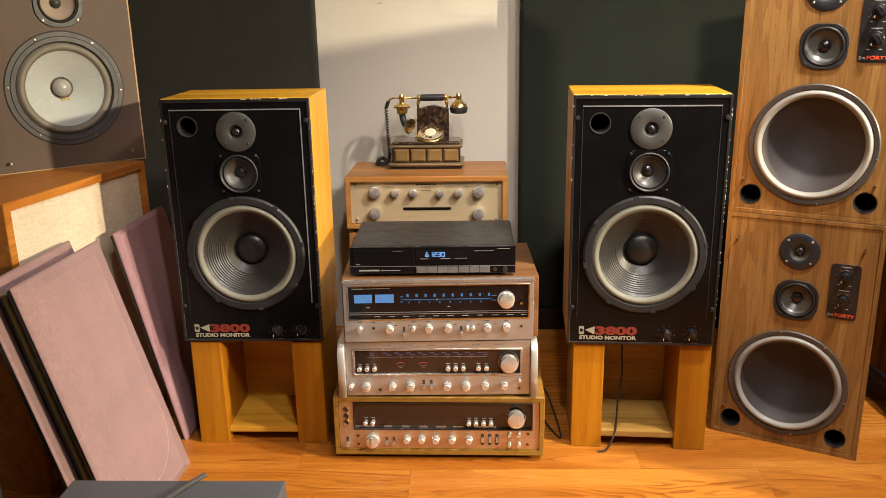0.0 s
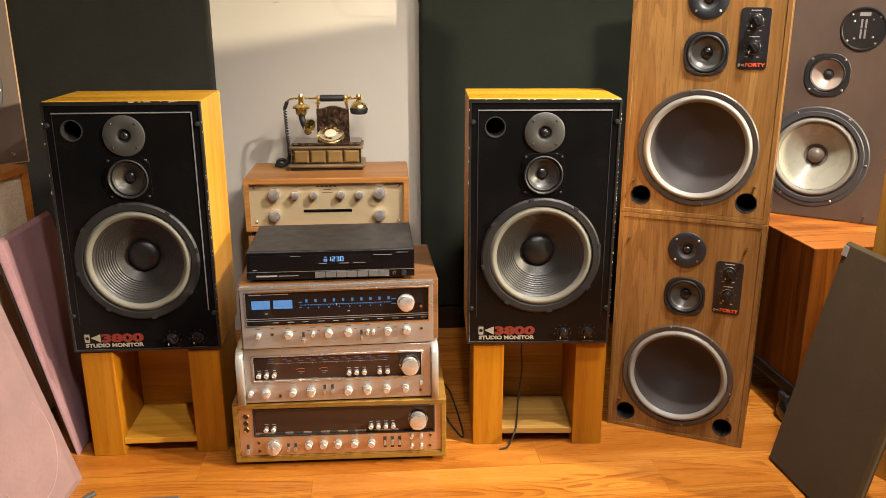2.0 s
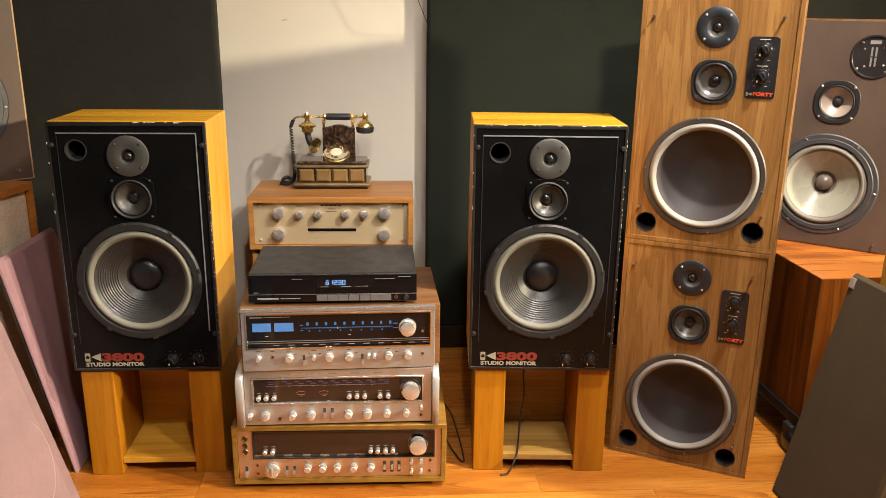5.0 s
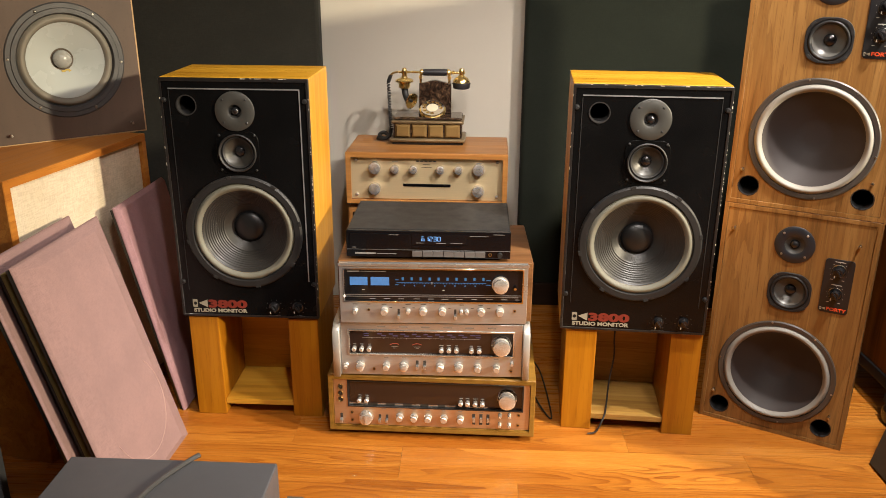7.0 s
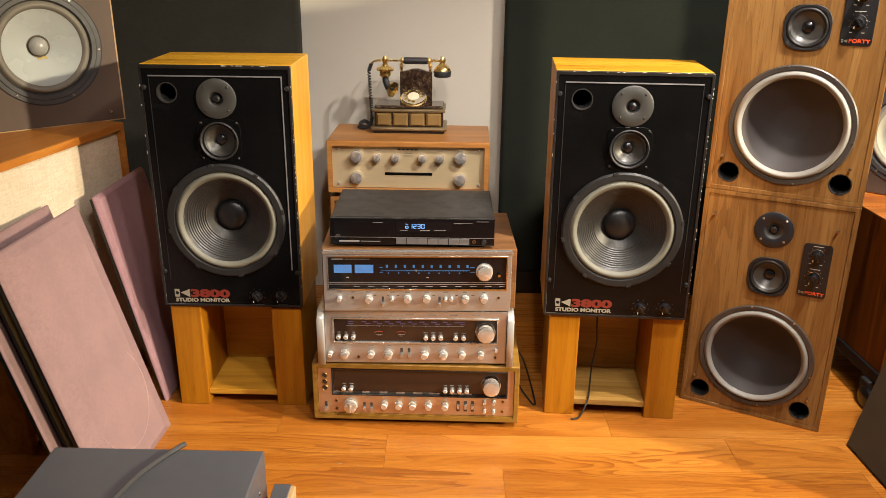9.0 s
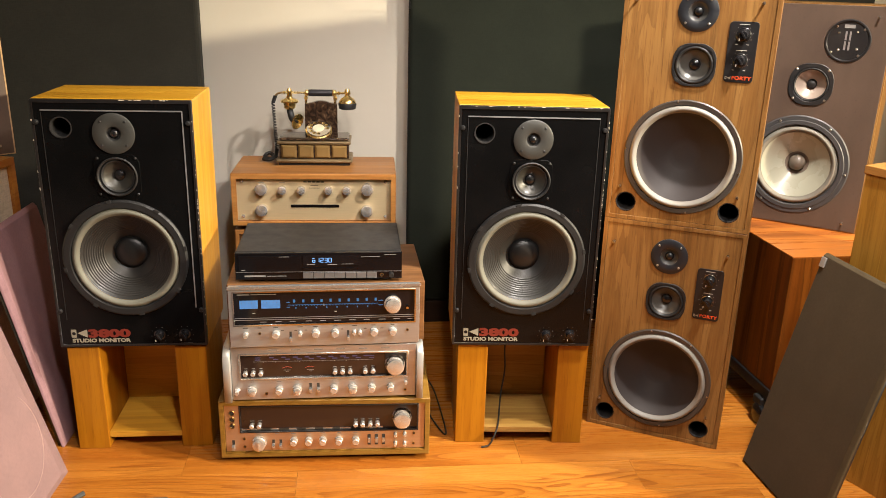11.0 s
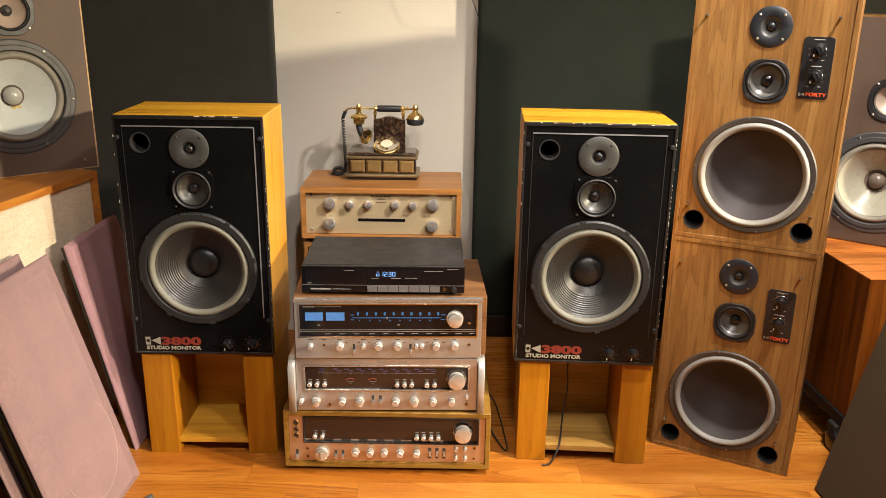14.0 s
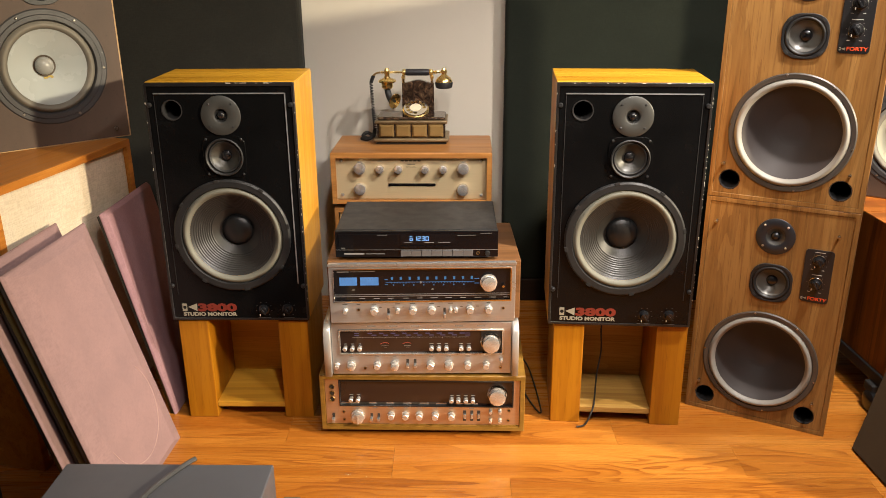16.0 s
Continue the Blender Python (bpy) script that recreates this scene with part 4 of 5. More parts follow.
def socket(parent, x, z, r, y):
    s = smooth(part("jack_socket", turned([(r * 1.5, y), (r * 1.4, y - 0.002), (r, y - 0.002), (r * 0.9, y - 0.0004), (0, y - 0.0004)], x, z, 18), BRASS_OLD, parent))
    part("socket_hole", turned([(0, y - 0.0008), (r * 0.85, y - 0.0008), (r * 0.85, y - 0.0004)], x, z, 14), DARK_INK, s)


def feet(parent, w, d, h, inset=0.045):
    for x in (-w / 2 + inset, w / 2 - inset):
        for y in (inset, d - inset):
            part("foot", spun([(0, 0), (0.016, 0), (0.018, h), (0, h)], x, y, 16), RUBBER, parent)


def captions(parent, xs, z, y, rnd, ink=None, wide=0.007):
    part("printed_caption", bars([(x - wide * rnd.uniform(0.6, 1), x + wide * rnd.uniform(0.6, 1), z, z + 0.0016) for x in xs], y), ink or DARK_INK, parent)


def blue_receiver(m):
    rnd = random.Random(3)
    ob = thing("stereo_receiver", m, "silver stereo receiver with glowing blue dial, walnut sides", "receiver", "stacked receivers")
    H = 0.166
    part("wooden_case", box(-0.251, 0.240, 0.008, 0.312, 0.004, H, 0.003), WALNUT_X, ob, "walnut veneered case")
    f = part("faceplate", sheet(rect(-0.247, 0.2265, 0.002, H - 0.001, 0.002), [rect(-0.235, 0.214, 0.062, 0.149, 0.002)], -0.004, 0.0075, 0.0012), SILVER, ob, "brushed silver faceplate")
    part("top_lip", box(-0.249, 0.2285, -0.007, -0.0042, H - 0.0085, H - 0.0005, 0.001), BRIGHT_STRIP, f, "bright top lip")
    g = part("dial_window", box(-0.2345, 0.2135, 0.0005, 0.005, 0.0625, 0.1485), DIAL_GLASS, ob, "black dial glass")
    part("chrome_surround", sheet(rect(-0.2375, 0.2165, 0.0595, 0.1515), [rect(-0.2345, 0.2135, 0.0625, 0.1485)], -0.0055, 0.0003), CHROME, f)
    for x0, x1 in ((-0.2205, -0.176), (-0.168, -0.1215)):
        mt = part("signal_meter", box(x0, x1, -0.0004, 0.0003, 0.1045, 0.1265), BLUE_METER, g, "lit pale blue meter")
        part("needle_scale", bars([(x0 + 0.005 + i * 0.008, x0 + 0.006 + i * 0.008, 0.1195, 0.1215) for i in range(5)], -0.0005), GREY_INK, mt)
    marks = bars([(-0.09 + i * 0.0225, -0.0845 + i * 0.0225, 0.1185, 0.1265) for i in range(10)], 0.0004)
    bars([(-0.103, 0.122, 0.1115, 0.1126)], 0.0004, marks)
    bars([(-0.09 + i * 0.0075, -0.0885 + i * 0.0075, 0.109, 0.1112) for i in range(28)], 0.0004, marks)
    bars([(-0.085 + i * 0.0255, -0.082 + i * 0.0255, 0.1025, 0.106) for i in range(8)], 0.0004, marks)
    bars([(-0.106, -0.098, 0.1185, 0.1205), (-0.106, -0.098, 0.1055, 0.1072), (0.122, 0.134, 0.1185, 0.1205), (0.122, 0.134, 0.1065, 0.108)], 0.0004, marks)
    part("dial_scale", marks, BLUE_SCALE, g, "glowing blue dial marks")
    part("white_mark", bars([(-0.190, -0.183, 0.0915, 0.0930), (0.012, 0.018, 0.0915, 0.0930), (-0.0150, -0.0130, 0.108, 0.114)], 0.0003), WHITE_INK, g)
    part("maker_bar", bars([(-0.226, -0.196, 0.1405, 0.1432), (-0.193, -0.130, 0.1412, 0.1426)], 0.0003), GREY_INK, g)
    for z in (0.0735, 0.0785):
        part("trim_line", bars([(-0.2335, 0.2125, z, z + 0.0012)], 0.0003, None, 0.0012), ALU_LINE, g)
    captions(g, [-0.165 + 0.037 * i for i in range(11)], 0.0672, 0.0003, rnd, GREY_INK, 0.010)
    k = knob(ob, 0.158, 0.110, 0.0185, 0.0, 0.022, name="tuning_knob")
    smooth(part("push_button", turned([(0, -0.010), (0.0035, -0.010), (0.0042, 0.0)], 0.195, 0.101, 14), CHROME, ob))
    for x, r in ((-0.1345, 0.0088), (-0.0363, 0.0088), (0.0123, 0.0088), (0.1104, 0.0088), (0.158, 0.0088), (-0.2086, 0.0058), (-0.0746, 0.005), (0.0605, 0.0045), (0.0748, 0.0045)):
        knob(ob, x, 0.0375, r, -0.004, 0.017)
    for x in (-0.0983, 0.0454):
        lever(ob, x, 0.030, -0.004)
    for x in (-0.1742, 0.196):
        socket(ob, x, 0.039, 0.0026, -0.004)
    captions(f, [-0.2086, -0.1742, -0.1345, -0.0746, -0.0363, 0.0123, 0.0605, 0.1104, 0.158], 0.0535, -0.004, rnd)
    captions(f, [-0.118, -0.085, -0.06, 0.03, 0.088, 0.13], 0.0445, -0.004, rnd, None, 0.004)
    feet(ob, 0.48, 0.30, 0.004)
    return ob


def silver_receiver(m):
    rnd = random.Random(4)
    ob = thing("stereo_receiver", m, "all-silver stereo receiver with dark dial and pale side cheeks", "receiver", "stacked receivers")
    H = 0.153
    part("metal_case", box(-0.245, 0.226, 0.008, 0.330, 0.006, H - 0.004, 0.003), BLACK_METAL, ob, "dark metal case")
    f = part("faceplate", sheet(rect(-0.2445, 0.2255, 0.004, H, 0.0015), [rect(-0.222, 0.2015, 0.064, 0.130, 0.002)], -0.004, 0.0078, 0.0012), SILVER_WARM, ob, "brushed silver faceplate")
    for x0, x1 in ((-0.264, -0.2455), (0.2265, 0.244)):
        part("side_cheek", sheet([(-0.020, 0.004), (0.33, 0.004), (0.33, H - 0.002), (0.004, H - 0.002), (-0.020, H - 0.022)], [], x0, x1, 0.002), CHEEK, ob, "pale grey side cheek").matrix_basis = Matrix(((0, 1, 0, 0), (1, 0, 0, 0), (0, 0, 1, 0), (0, 0, 0, 1)))
    g = part("dial_window", box(-0.2215, 0.2010, 0.001, 0.0065, 0.0645, 0.1295), DIAL_BROWN, ob, "dark smoked dial glass")
    part("window_frame", sheet(rect(-0.226, 0.2055, 0.060, 0.134), [rect(-0.2215, 0.2010, 0.0645, 0.1295)], -0.0065, 0.0008, 0.0008), BRIGHT_STRIP, f, "bright dial frame")
    part("top_marks", bars([(-0.15 + 0.057 * i, -0.128 + 0.057 * i, 0.1415, 0.1445) for i in range(6)], -0.004), GREY_INK, f)
    marks = bars([(-0.150 + 0.030 * i, -0.137 + 0.030 * i + rnd.uniform(-0.002, 0.002), 0.1185, 0.1215) for i in range(9)], 0.0009)
    bars([(-0.140 + 0.030 * i, -0.127 + 0.030 * i, 0.1135, 0.1160) for i in range(8)], 0.0009, marks)
    bars([(-0.185, -0.172, 0.119, 0.121), (-0.185, -0.172, 0.113, 0.115), (0.105, 0.118, 0.119, 0.121), (0.105, 0.118, 0.113, 0.115)], 0.0009, marks)
    part("dial_scale", marks, VIOLET_SCALE, g, "faint violet dial marks")
    part("white_mark", bars([(-0.19, 0.115, 0.1085, 0.1091)] + [(-0.165 + 0.03 * i, -0.1635 + 0.03 * i, 0.1065, 0.109) for i in range(9)], 0.0009), GREY_INK, g)
    for x in (-0.1047, -0.0466):
        bm = bmesh.new()
        for i in range(9):
            a = radians(60 + 60 * i / 8)
            b = radians(60 + 60 * (i + 0.9) / 8)
            bars([(x + 0.021 * math.cos(b), x + 0.021 * math.cos(a), 0.0715 + 0.021 * math.sin((a + b) / 2), 0.0730 + 0.021 * math.sin((a + b) / 2))], 0.0009, bm)
        part("meter_arc", bm, RED_METER, g, "thin red lit meter arc")
        part("meter_base", bars([(x - 0.009, x + 0.009, 0.0835, 0.0845), (x - 0.004, x + 0.004, 0.0795, 0.0803)], 0.0009), GREY_INK, g)
    b = part("tuning_plate", box(0.146, 0.200, -0.0012, 0.0009, 0.066, 0.128, 0.001), BLACK_METAL, ob)
    smooth(part("bezel", turned([(0.0225, -0.0013), (0.0255, -0.005), (0.0275, -0.0013)], 0.1717, 0.0945, 40), CHROME, b))
    knob(ob, 0.1717, 0.0945, 0.0215, -0.0014, 0.024, skirt=False, name="tuning_knob")
    for x in (-0.2099, -0.1909, -0.1714, 0.0165, 0.0358, 0.0552, 0.0941, 0.1144):
        push_button(ob, x, 0.0795, 0.0062, 0.001, 0.014)
    captions(g, [-0.2099, -0.1909, -0.1714, 0.0165, 0.0358, 0.0552, 0.0941, 0.1144], 0.089, 0.0009, rnd, GREY_INK, 0.0055)
    for x, r in ((-0.1951, 0.0105), (-0.1269, 0.0085), (-0.081, 0.0105), (0.013, 0.0095), (0.0611, 0.0105), (0.1108, 0.0085), (0.1594, 0.0080), (-0.2322, 0.0055)):
        knob(ob, x, 0.032, r, -0.004, 0.020)
    for x in (-0.0464, -0.027):
        lever(ob, x, 0.037, -0.004, 0.014, 0.0038)
    knob(ob, 0.1995, 0.046, 0.0042, -0.004, 0.014)
    socket(ob, 0.1984, 0.022, 0.0028, -0.004)
    socket(ob, -0.1593, 0.021, 0.0028, -0.004)
    captions(f, [-0.195, -0.127, -0.081, 0.013, 0.061, 0.111, 0.159], 0.054, -0.004, rnd, GREY_INK)
    feet(ob, 0.47, 0.33, 0.006)
    return ob


def copper_receiver(m):
    rnd = random.Random(6)
    ob = thing("stereo_receiver", m, "wide champagne-fronted stereo receiver in yellowish wooden case on the floor", "receiver", "stacked receivers")
    H = 0.168
    c = part("wooden_case", shell(0.550, 0.36, H, 0.0125, -0.012, 0.002), GOLD_CASE, ob, "yellowish wood-grain case")
    f = part("faceplate", sheet(rect(-0.262, 0.262, 0.016, H - 0.0135, 0.0015), [rect(-0.2215, 0.2420, 0.074, 0.1475, 0.002)], -0.006, 0.004, 0.0012), COPPER, ob, "brushed copper-champagne faceplate")
    part("chassis", box(-0.261, 0.261, 0.0085, 0.30, 0.014, H - 0.0135), BLACK_METAL, ob)
    part("mirror_rail", box(-0.262, 0.262, -0.010, -0.0005, 0.0128, 0.0155), GOLD_CASE, c)
    g = part("dial_window", box(-0.2210, 0.2415, 0.0005, 0.0075, 0.0745, 0.1470), DIAL_BROWN, ob, "unlit brown smoked dial glass")
    part("window_frame", sheet(rect(-0.2245, 0.2450, 0.071, 0.1505), [rect(-0.2210, 0.2415, 0.0745, 0.1470)], -0.0078, 0.0003, 0.0006), BLACK_METAL, f)
    part("silver_band", bars([(-0.2205, 0.150, 0.0752, 0.0800)], 0.0004, None, 0.0014), BRIGHT_STRIP, g)
    part("band_marks", bars([(-0.17 + 0.047 * i, -0.147 + 0.047 * i + rnd.uniform(-0.004, 0.004), 0.0755, 0.0812) for i in range(6)], -0.0012), DARK_INK, g)
    smooth(part("bezel", turned([(0.0225, 0.0), (0.0255, -0.004), (0.0275, 0.0)], 0.2011, 0.1075, 40), CHROME, g))
    knob(ob, 0.2011, 0.1075, 0.0215, 0.0, 0.026, skirt=False, name="tuning_knob")
    for x in (-0.1924, -0.1731, 0.0785, 0.0969, 0.1169, 0.1361):
        push_button(ob, x, 0.0925, 0.0062, 0.0, 0.016)
    captions(g, [-0.1924, -0.1731, 0.0785, 0.0969, 0.1169, 0.1361], 0.102, 0.0003, rnd, GREY_INK, 0.006)
    for z in (0.130, 0.1105, 0.0925):
        r = smooth(part("indicator_ring", turned([(0.0052, -0.006), (0.0066, -0.009), (0.0078, -0.006)], -0.2429, z, 24), BRASS_OLD, f))
        part("indicator_lens", turned([(0, -0.0074), (0.005, -0.0068), (0.0054, -0.006)], -0.2429, z, 18), DARK_INK, r)
    k = knob(ob, -0.1751, 0.042, 0.0165, -0.006, 0.020)
    smooth(part("pointer_bar", box(-0.1775, -0.1725, -0.029, -0.0262, 0.028, 0.056, 0.001), KNOB_METAL, k))
    for x in (-0.0847, -0.046, -0.0085, 0.034, 0.0782):
        knob(ob, x, 0.0465, 0.0088, -0.006, 0.019)
    for x in (-0.1382, -0.1192):
        lever(ob, x, 0.0405, -0.006, 0.012, 0.0036)
    for x in (0.1139, 0.1333, 0.152):
        s = part("rocker_slot", box(x - 0.0042, x + 0.0042, -0.0070, -0.006, 0.029, 0.061, 0.0004), DARK_INK, ob)
        part("rocker", box(x - 0.0034, x + 0.0034, -0.013, -0.0072, 0.038, 0.052, 0.0008), BRIGHT_STRIP, s)
    for x, z in ((0.2087, 0.062), (0.1837, 0.034), (0.209, 0.0335), (0.1837, 0.062)):
        knob(ob, x, z, 0.0045, -0.006, 0.016)
    lever(ob, -0.2419, 0.038, -0.006, 0.016, 0.0038)
    for x, z in ((-0.2135, 0.0535), (-0.2132, 0.030), (0.2333, 0.0615), (0.2322, 0.031)):
        socket(ob, x, z, 0.0030, -0.006)
    captions(f, [-0.175, -0.128, -0.085, -0.046, -0.0085, 0.034, 0.078, 0.133, 0.195], 0.0665, -0.006, rnd, GREY_INK)
    captions(f, [-0.21, -0.11, 0.03, 0.21], 0.1525, -0.006, rnd, GREY_INK, 0.012)
    feet(ob, 0.53, 0.34, -0.016)
    return ob


copper_receiver(pose(-0.072, 1.940, 0.016, 0, 0, -1.2))
silver_receiver(pose(-0.062, 1.933, 0.1865, 0, 0, 0.3))
blue_receiver(pose(-0.056, 1.926, 0.342, 0, 0, 1.4))


def disc_player(m):
    ob = thing("disc_player", m, "slim black disc player with blue display, on a receiver", "disc player")
    W, H, hw = 0.408, 0.078, 0.204
    part("metal_case", box(-hw, hw, 0.006, 0.252, 0.009, H, 0.0025), BLACK_METAL, ob, "black enamelled metal case")
    f = part("front_panel", box(-hw - 0.001, hw + 0.001, -0.006, 0.0055, 0.008, H - 0.001, 0.0015), BLACK_GLOSS, ob, "glossy black front")
    part("groove", bars([(-hw, hw, 0.0275, 0.0285)], -0.006, None, 0.0008), ALU_LINE, f)
    part("tray_door", box(-0.196, -0.044, -0.0085, -0.0062, 0.031, 0.071, 0.001), BLACK_GLOSS, ob, "glossy black disc tray door")
    part("tray_marks", bars([(-0.098, -0.073, 0.0675, 0.0685), (-0.190, -0.180, 0.033, 0.0345)], -0.0086), GREY_INK, f)
    d = part("display_window", box(-0.040, 0.098, -0.0072, -0.0062, 0.044, 0.0705), DIAL_GLASS, ob, "black display window")
    bm = bmesh.new()
    for i, segs in enumerate(("agedc", "bc", "abged", "abgcd", "abcdef")):
        x, z, s = -0.0165 + 0.0100 * i, 0.0530, 0.0066
        for q in segs:
            x0, x1, z0, z1 = {"a": (0, 1, 1.9, 2.1), "g": (0, 1, 0.9, 1.1), "d": (0, 1, -0.1, 0.1), "b": (0.85, 1.1, 1.1, 1.95), "c": (0.85, 1.1, 0.05, 0.95), "e": (-0.1, 0.15, 0.05, 0.95), "f": (-0.1, 0.15, 1.1, 1.95)}[q]
            bars([(x + x0 * s, x + x1 * s, z + z0 * s * 0.8, z + z1 * s * 0.8)], -0.0073, bm)
    part("display_segments", bm, BLUE_DIGIT, d, "glowing blue segments")
    part("display_marks", bars([(0.02, 0.044, 0.0465, 0.048), (-0.03, -0.010, 0.0465, 0.0476), (0.055, 0.085, 0.0475, 0.0485), (0.103, 0.150, 0.066, 0.067), (0.16, 0.19, 0.0712, 0.0722)], -0.0073), GREY_INK, d)
    for i in range(7):
        part("key", box(-0.0400 + 0.0262 * i, -0.0150 + 0.0262 * i, -0.010, -0.0062, 0.0115, 0.0265, 0.0008), KEY_GREY, ob, "dull silver flat key")
    for i in range(6):
        part("key", box(-0.0395 + 0.021 * i, -0.0215 + 0.021 * i, -0.0082, -0.0062, 0.033, 0.0390, 0.0005), BLACK_GLOSS, ob, "small black key")
    part("maker_bar", bars([(-0.183, -0.132, 0.0155, 0.0195), (-0.128, -0.080, 0.0165, 0.0180)], -0.006), GREY_INK, f)
    smooth(part("volume_knob", turned([(0, -0.015), (0.0055, -0.015), (0.0062, -0.013), (0.0066, -0.006)], 0.1785, 0.019, 20), RUBBER, ob))
    socket(ob, 0.1545, 0.0185, 0.0032, -0.006)
    feet(ob, W, 0.25, 0.009)
    return ob


disc_player(pose(-0.080, 1.945, 0.5085, 0, 0, 0))


def preamplifier(m):
    ob = thing("preamplifier", m, "champagne-gold preamplifier with silver knobs in walnut cabinet", "preamplifier")
    W, H, hw = 0.516, 0.170, 0.258
    part("wooden_cabinet", shell(W, 0.25, H, 0.014, -0.012, 0.003), WALNUT_M, ob, "walnut cabinet")
    part("mitred_front", sheet(rect(-hw + 0.001, hw - 0.001, 0.001, H - 0.001), [rect(-hw + 0.0175, hw - 0.0165, 0.0145, H - 0.0175)], -0.0155, -0.0122, 0.001), wood("light_walnut_edge", (0.33, 0.14, 0.035), (0.46, 0.205, 0.052), (0.54, 0.26, 0.075), "x", 0.4), ob, "lighter mitred front edge")
    f = part("faceplate", box(-hw + 0.0150, hw - 0.0150, 0.000, 0.004, 0.0150, H - 0.0150, 0.0008), CHAMPAGNE, ob, "brushed champagne-gold faceplate")
    part("chassis", box(-hw + 0.016, hw - 0.016, 0.0045, 0.22, 0.0150, H - 0.0150), BLACK_METAL, ob)
    for x, z in ((-0.165, 0.1185), (0.166, 0.1185), (-0.166, 0.050), (0.165, 0.048)):
        knob(ob, x, z, 0.0185, 0.0, 0.020, skirt=False)
    for x in (-0.1003, -0.0415, 0.0438, 0.1015):
        knob(ob, x, 0.1155, 0.0130, 0.0, 0.020, skirt=False)
    s = part("switch_slot", box(-0.075, 0.077, -0.0012, 0.0, 0.0575, 0.0665), BLACK_GLOSS, ob, "dark slot with lever switches")
    for i in range(6):
        part("slot_lever", box(-0.066 + 0.024 * i, -0.058 + 0.024 * i, -0.004, -0.0013, 0.0595, 0.0640, 0.0006), BLACK_GLOSS, s)
    part("maker_lettering", bars([(-0.034 + 0.0135 * i, -0.0235 + 0.0135 * i, 0.139, 0.143) for i in range(5)] + [(-0.012, 0.012, 0.129, 0.1306), (-0.016, 0.016, 0.120, 0.1216)], 0.0), DARK_INK, f)
    part("captions", bars([(x - 0.009, x + 0.009, 0.137, 0.1385) for x in (-0.165, -0.1003, 0.1015, 0.166)], 0.0), GREY_INK, f)
    for x in (-0.225, 0.225):
        for z in (0.028, 0.142):
            smooth(part("corner_screw", turned([(0, -0.005), (0.004, -0.004), (0.006, 0.0)], x, z, 14), KNOB_METAL, ob))
    return ob


def plain_case(m, h, label):
    ob = thing("amplifier_case", m, label, "amplifier", "amplifier cases under the preamplifier")
    part("wooden_cabinet", shell(0.50, 0.25, h, 0.014, -0.012, 0.003), WALNUT_M, ob, "walnut cabinet")
    part("faceplate", box(-0.234, 0.234, 0.0, 0.006, 0.0155, h - 0.0155, 0.001), CHAMPAGNE, ob, "champagne faceplate")
    for x in (-0.16, 0.16):
        knob(ob, x, h / 2, 0.016, 0.0, 0.018, skirt=False)


plain_case(pose(-0.122, 2.565, 0.0, 0, 0, -1), 0.228, "walnut-cased amplifier standing on the floor")
plain_case(pose(-0.125, 2.565, 0.2285, 0, 0, -1), 0.228, "walnut-cased amplifier under a preamplifier")
preamplifier(pose(-0.120, 2.557, 0.4725, 0, 0, -1.2))
for x in (-0.32, 0.08):
    for y in (2.60, 2.76):
        tagged(part("rubber_foot", spun([(0, 0.4566), (0.014, 0.4566), (0.016, 0.472), (0, 0.472)], x, y, 16), RUBBER), "small black rubber foot under the preamplifier", "rubber foot", "rubber feet")


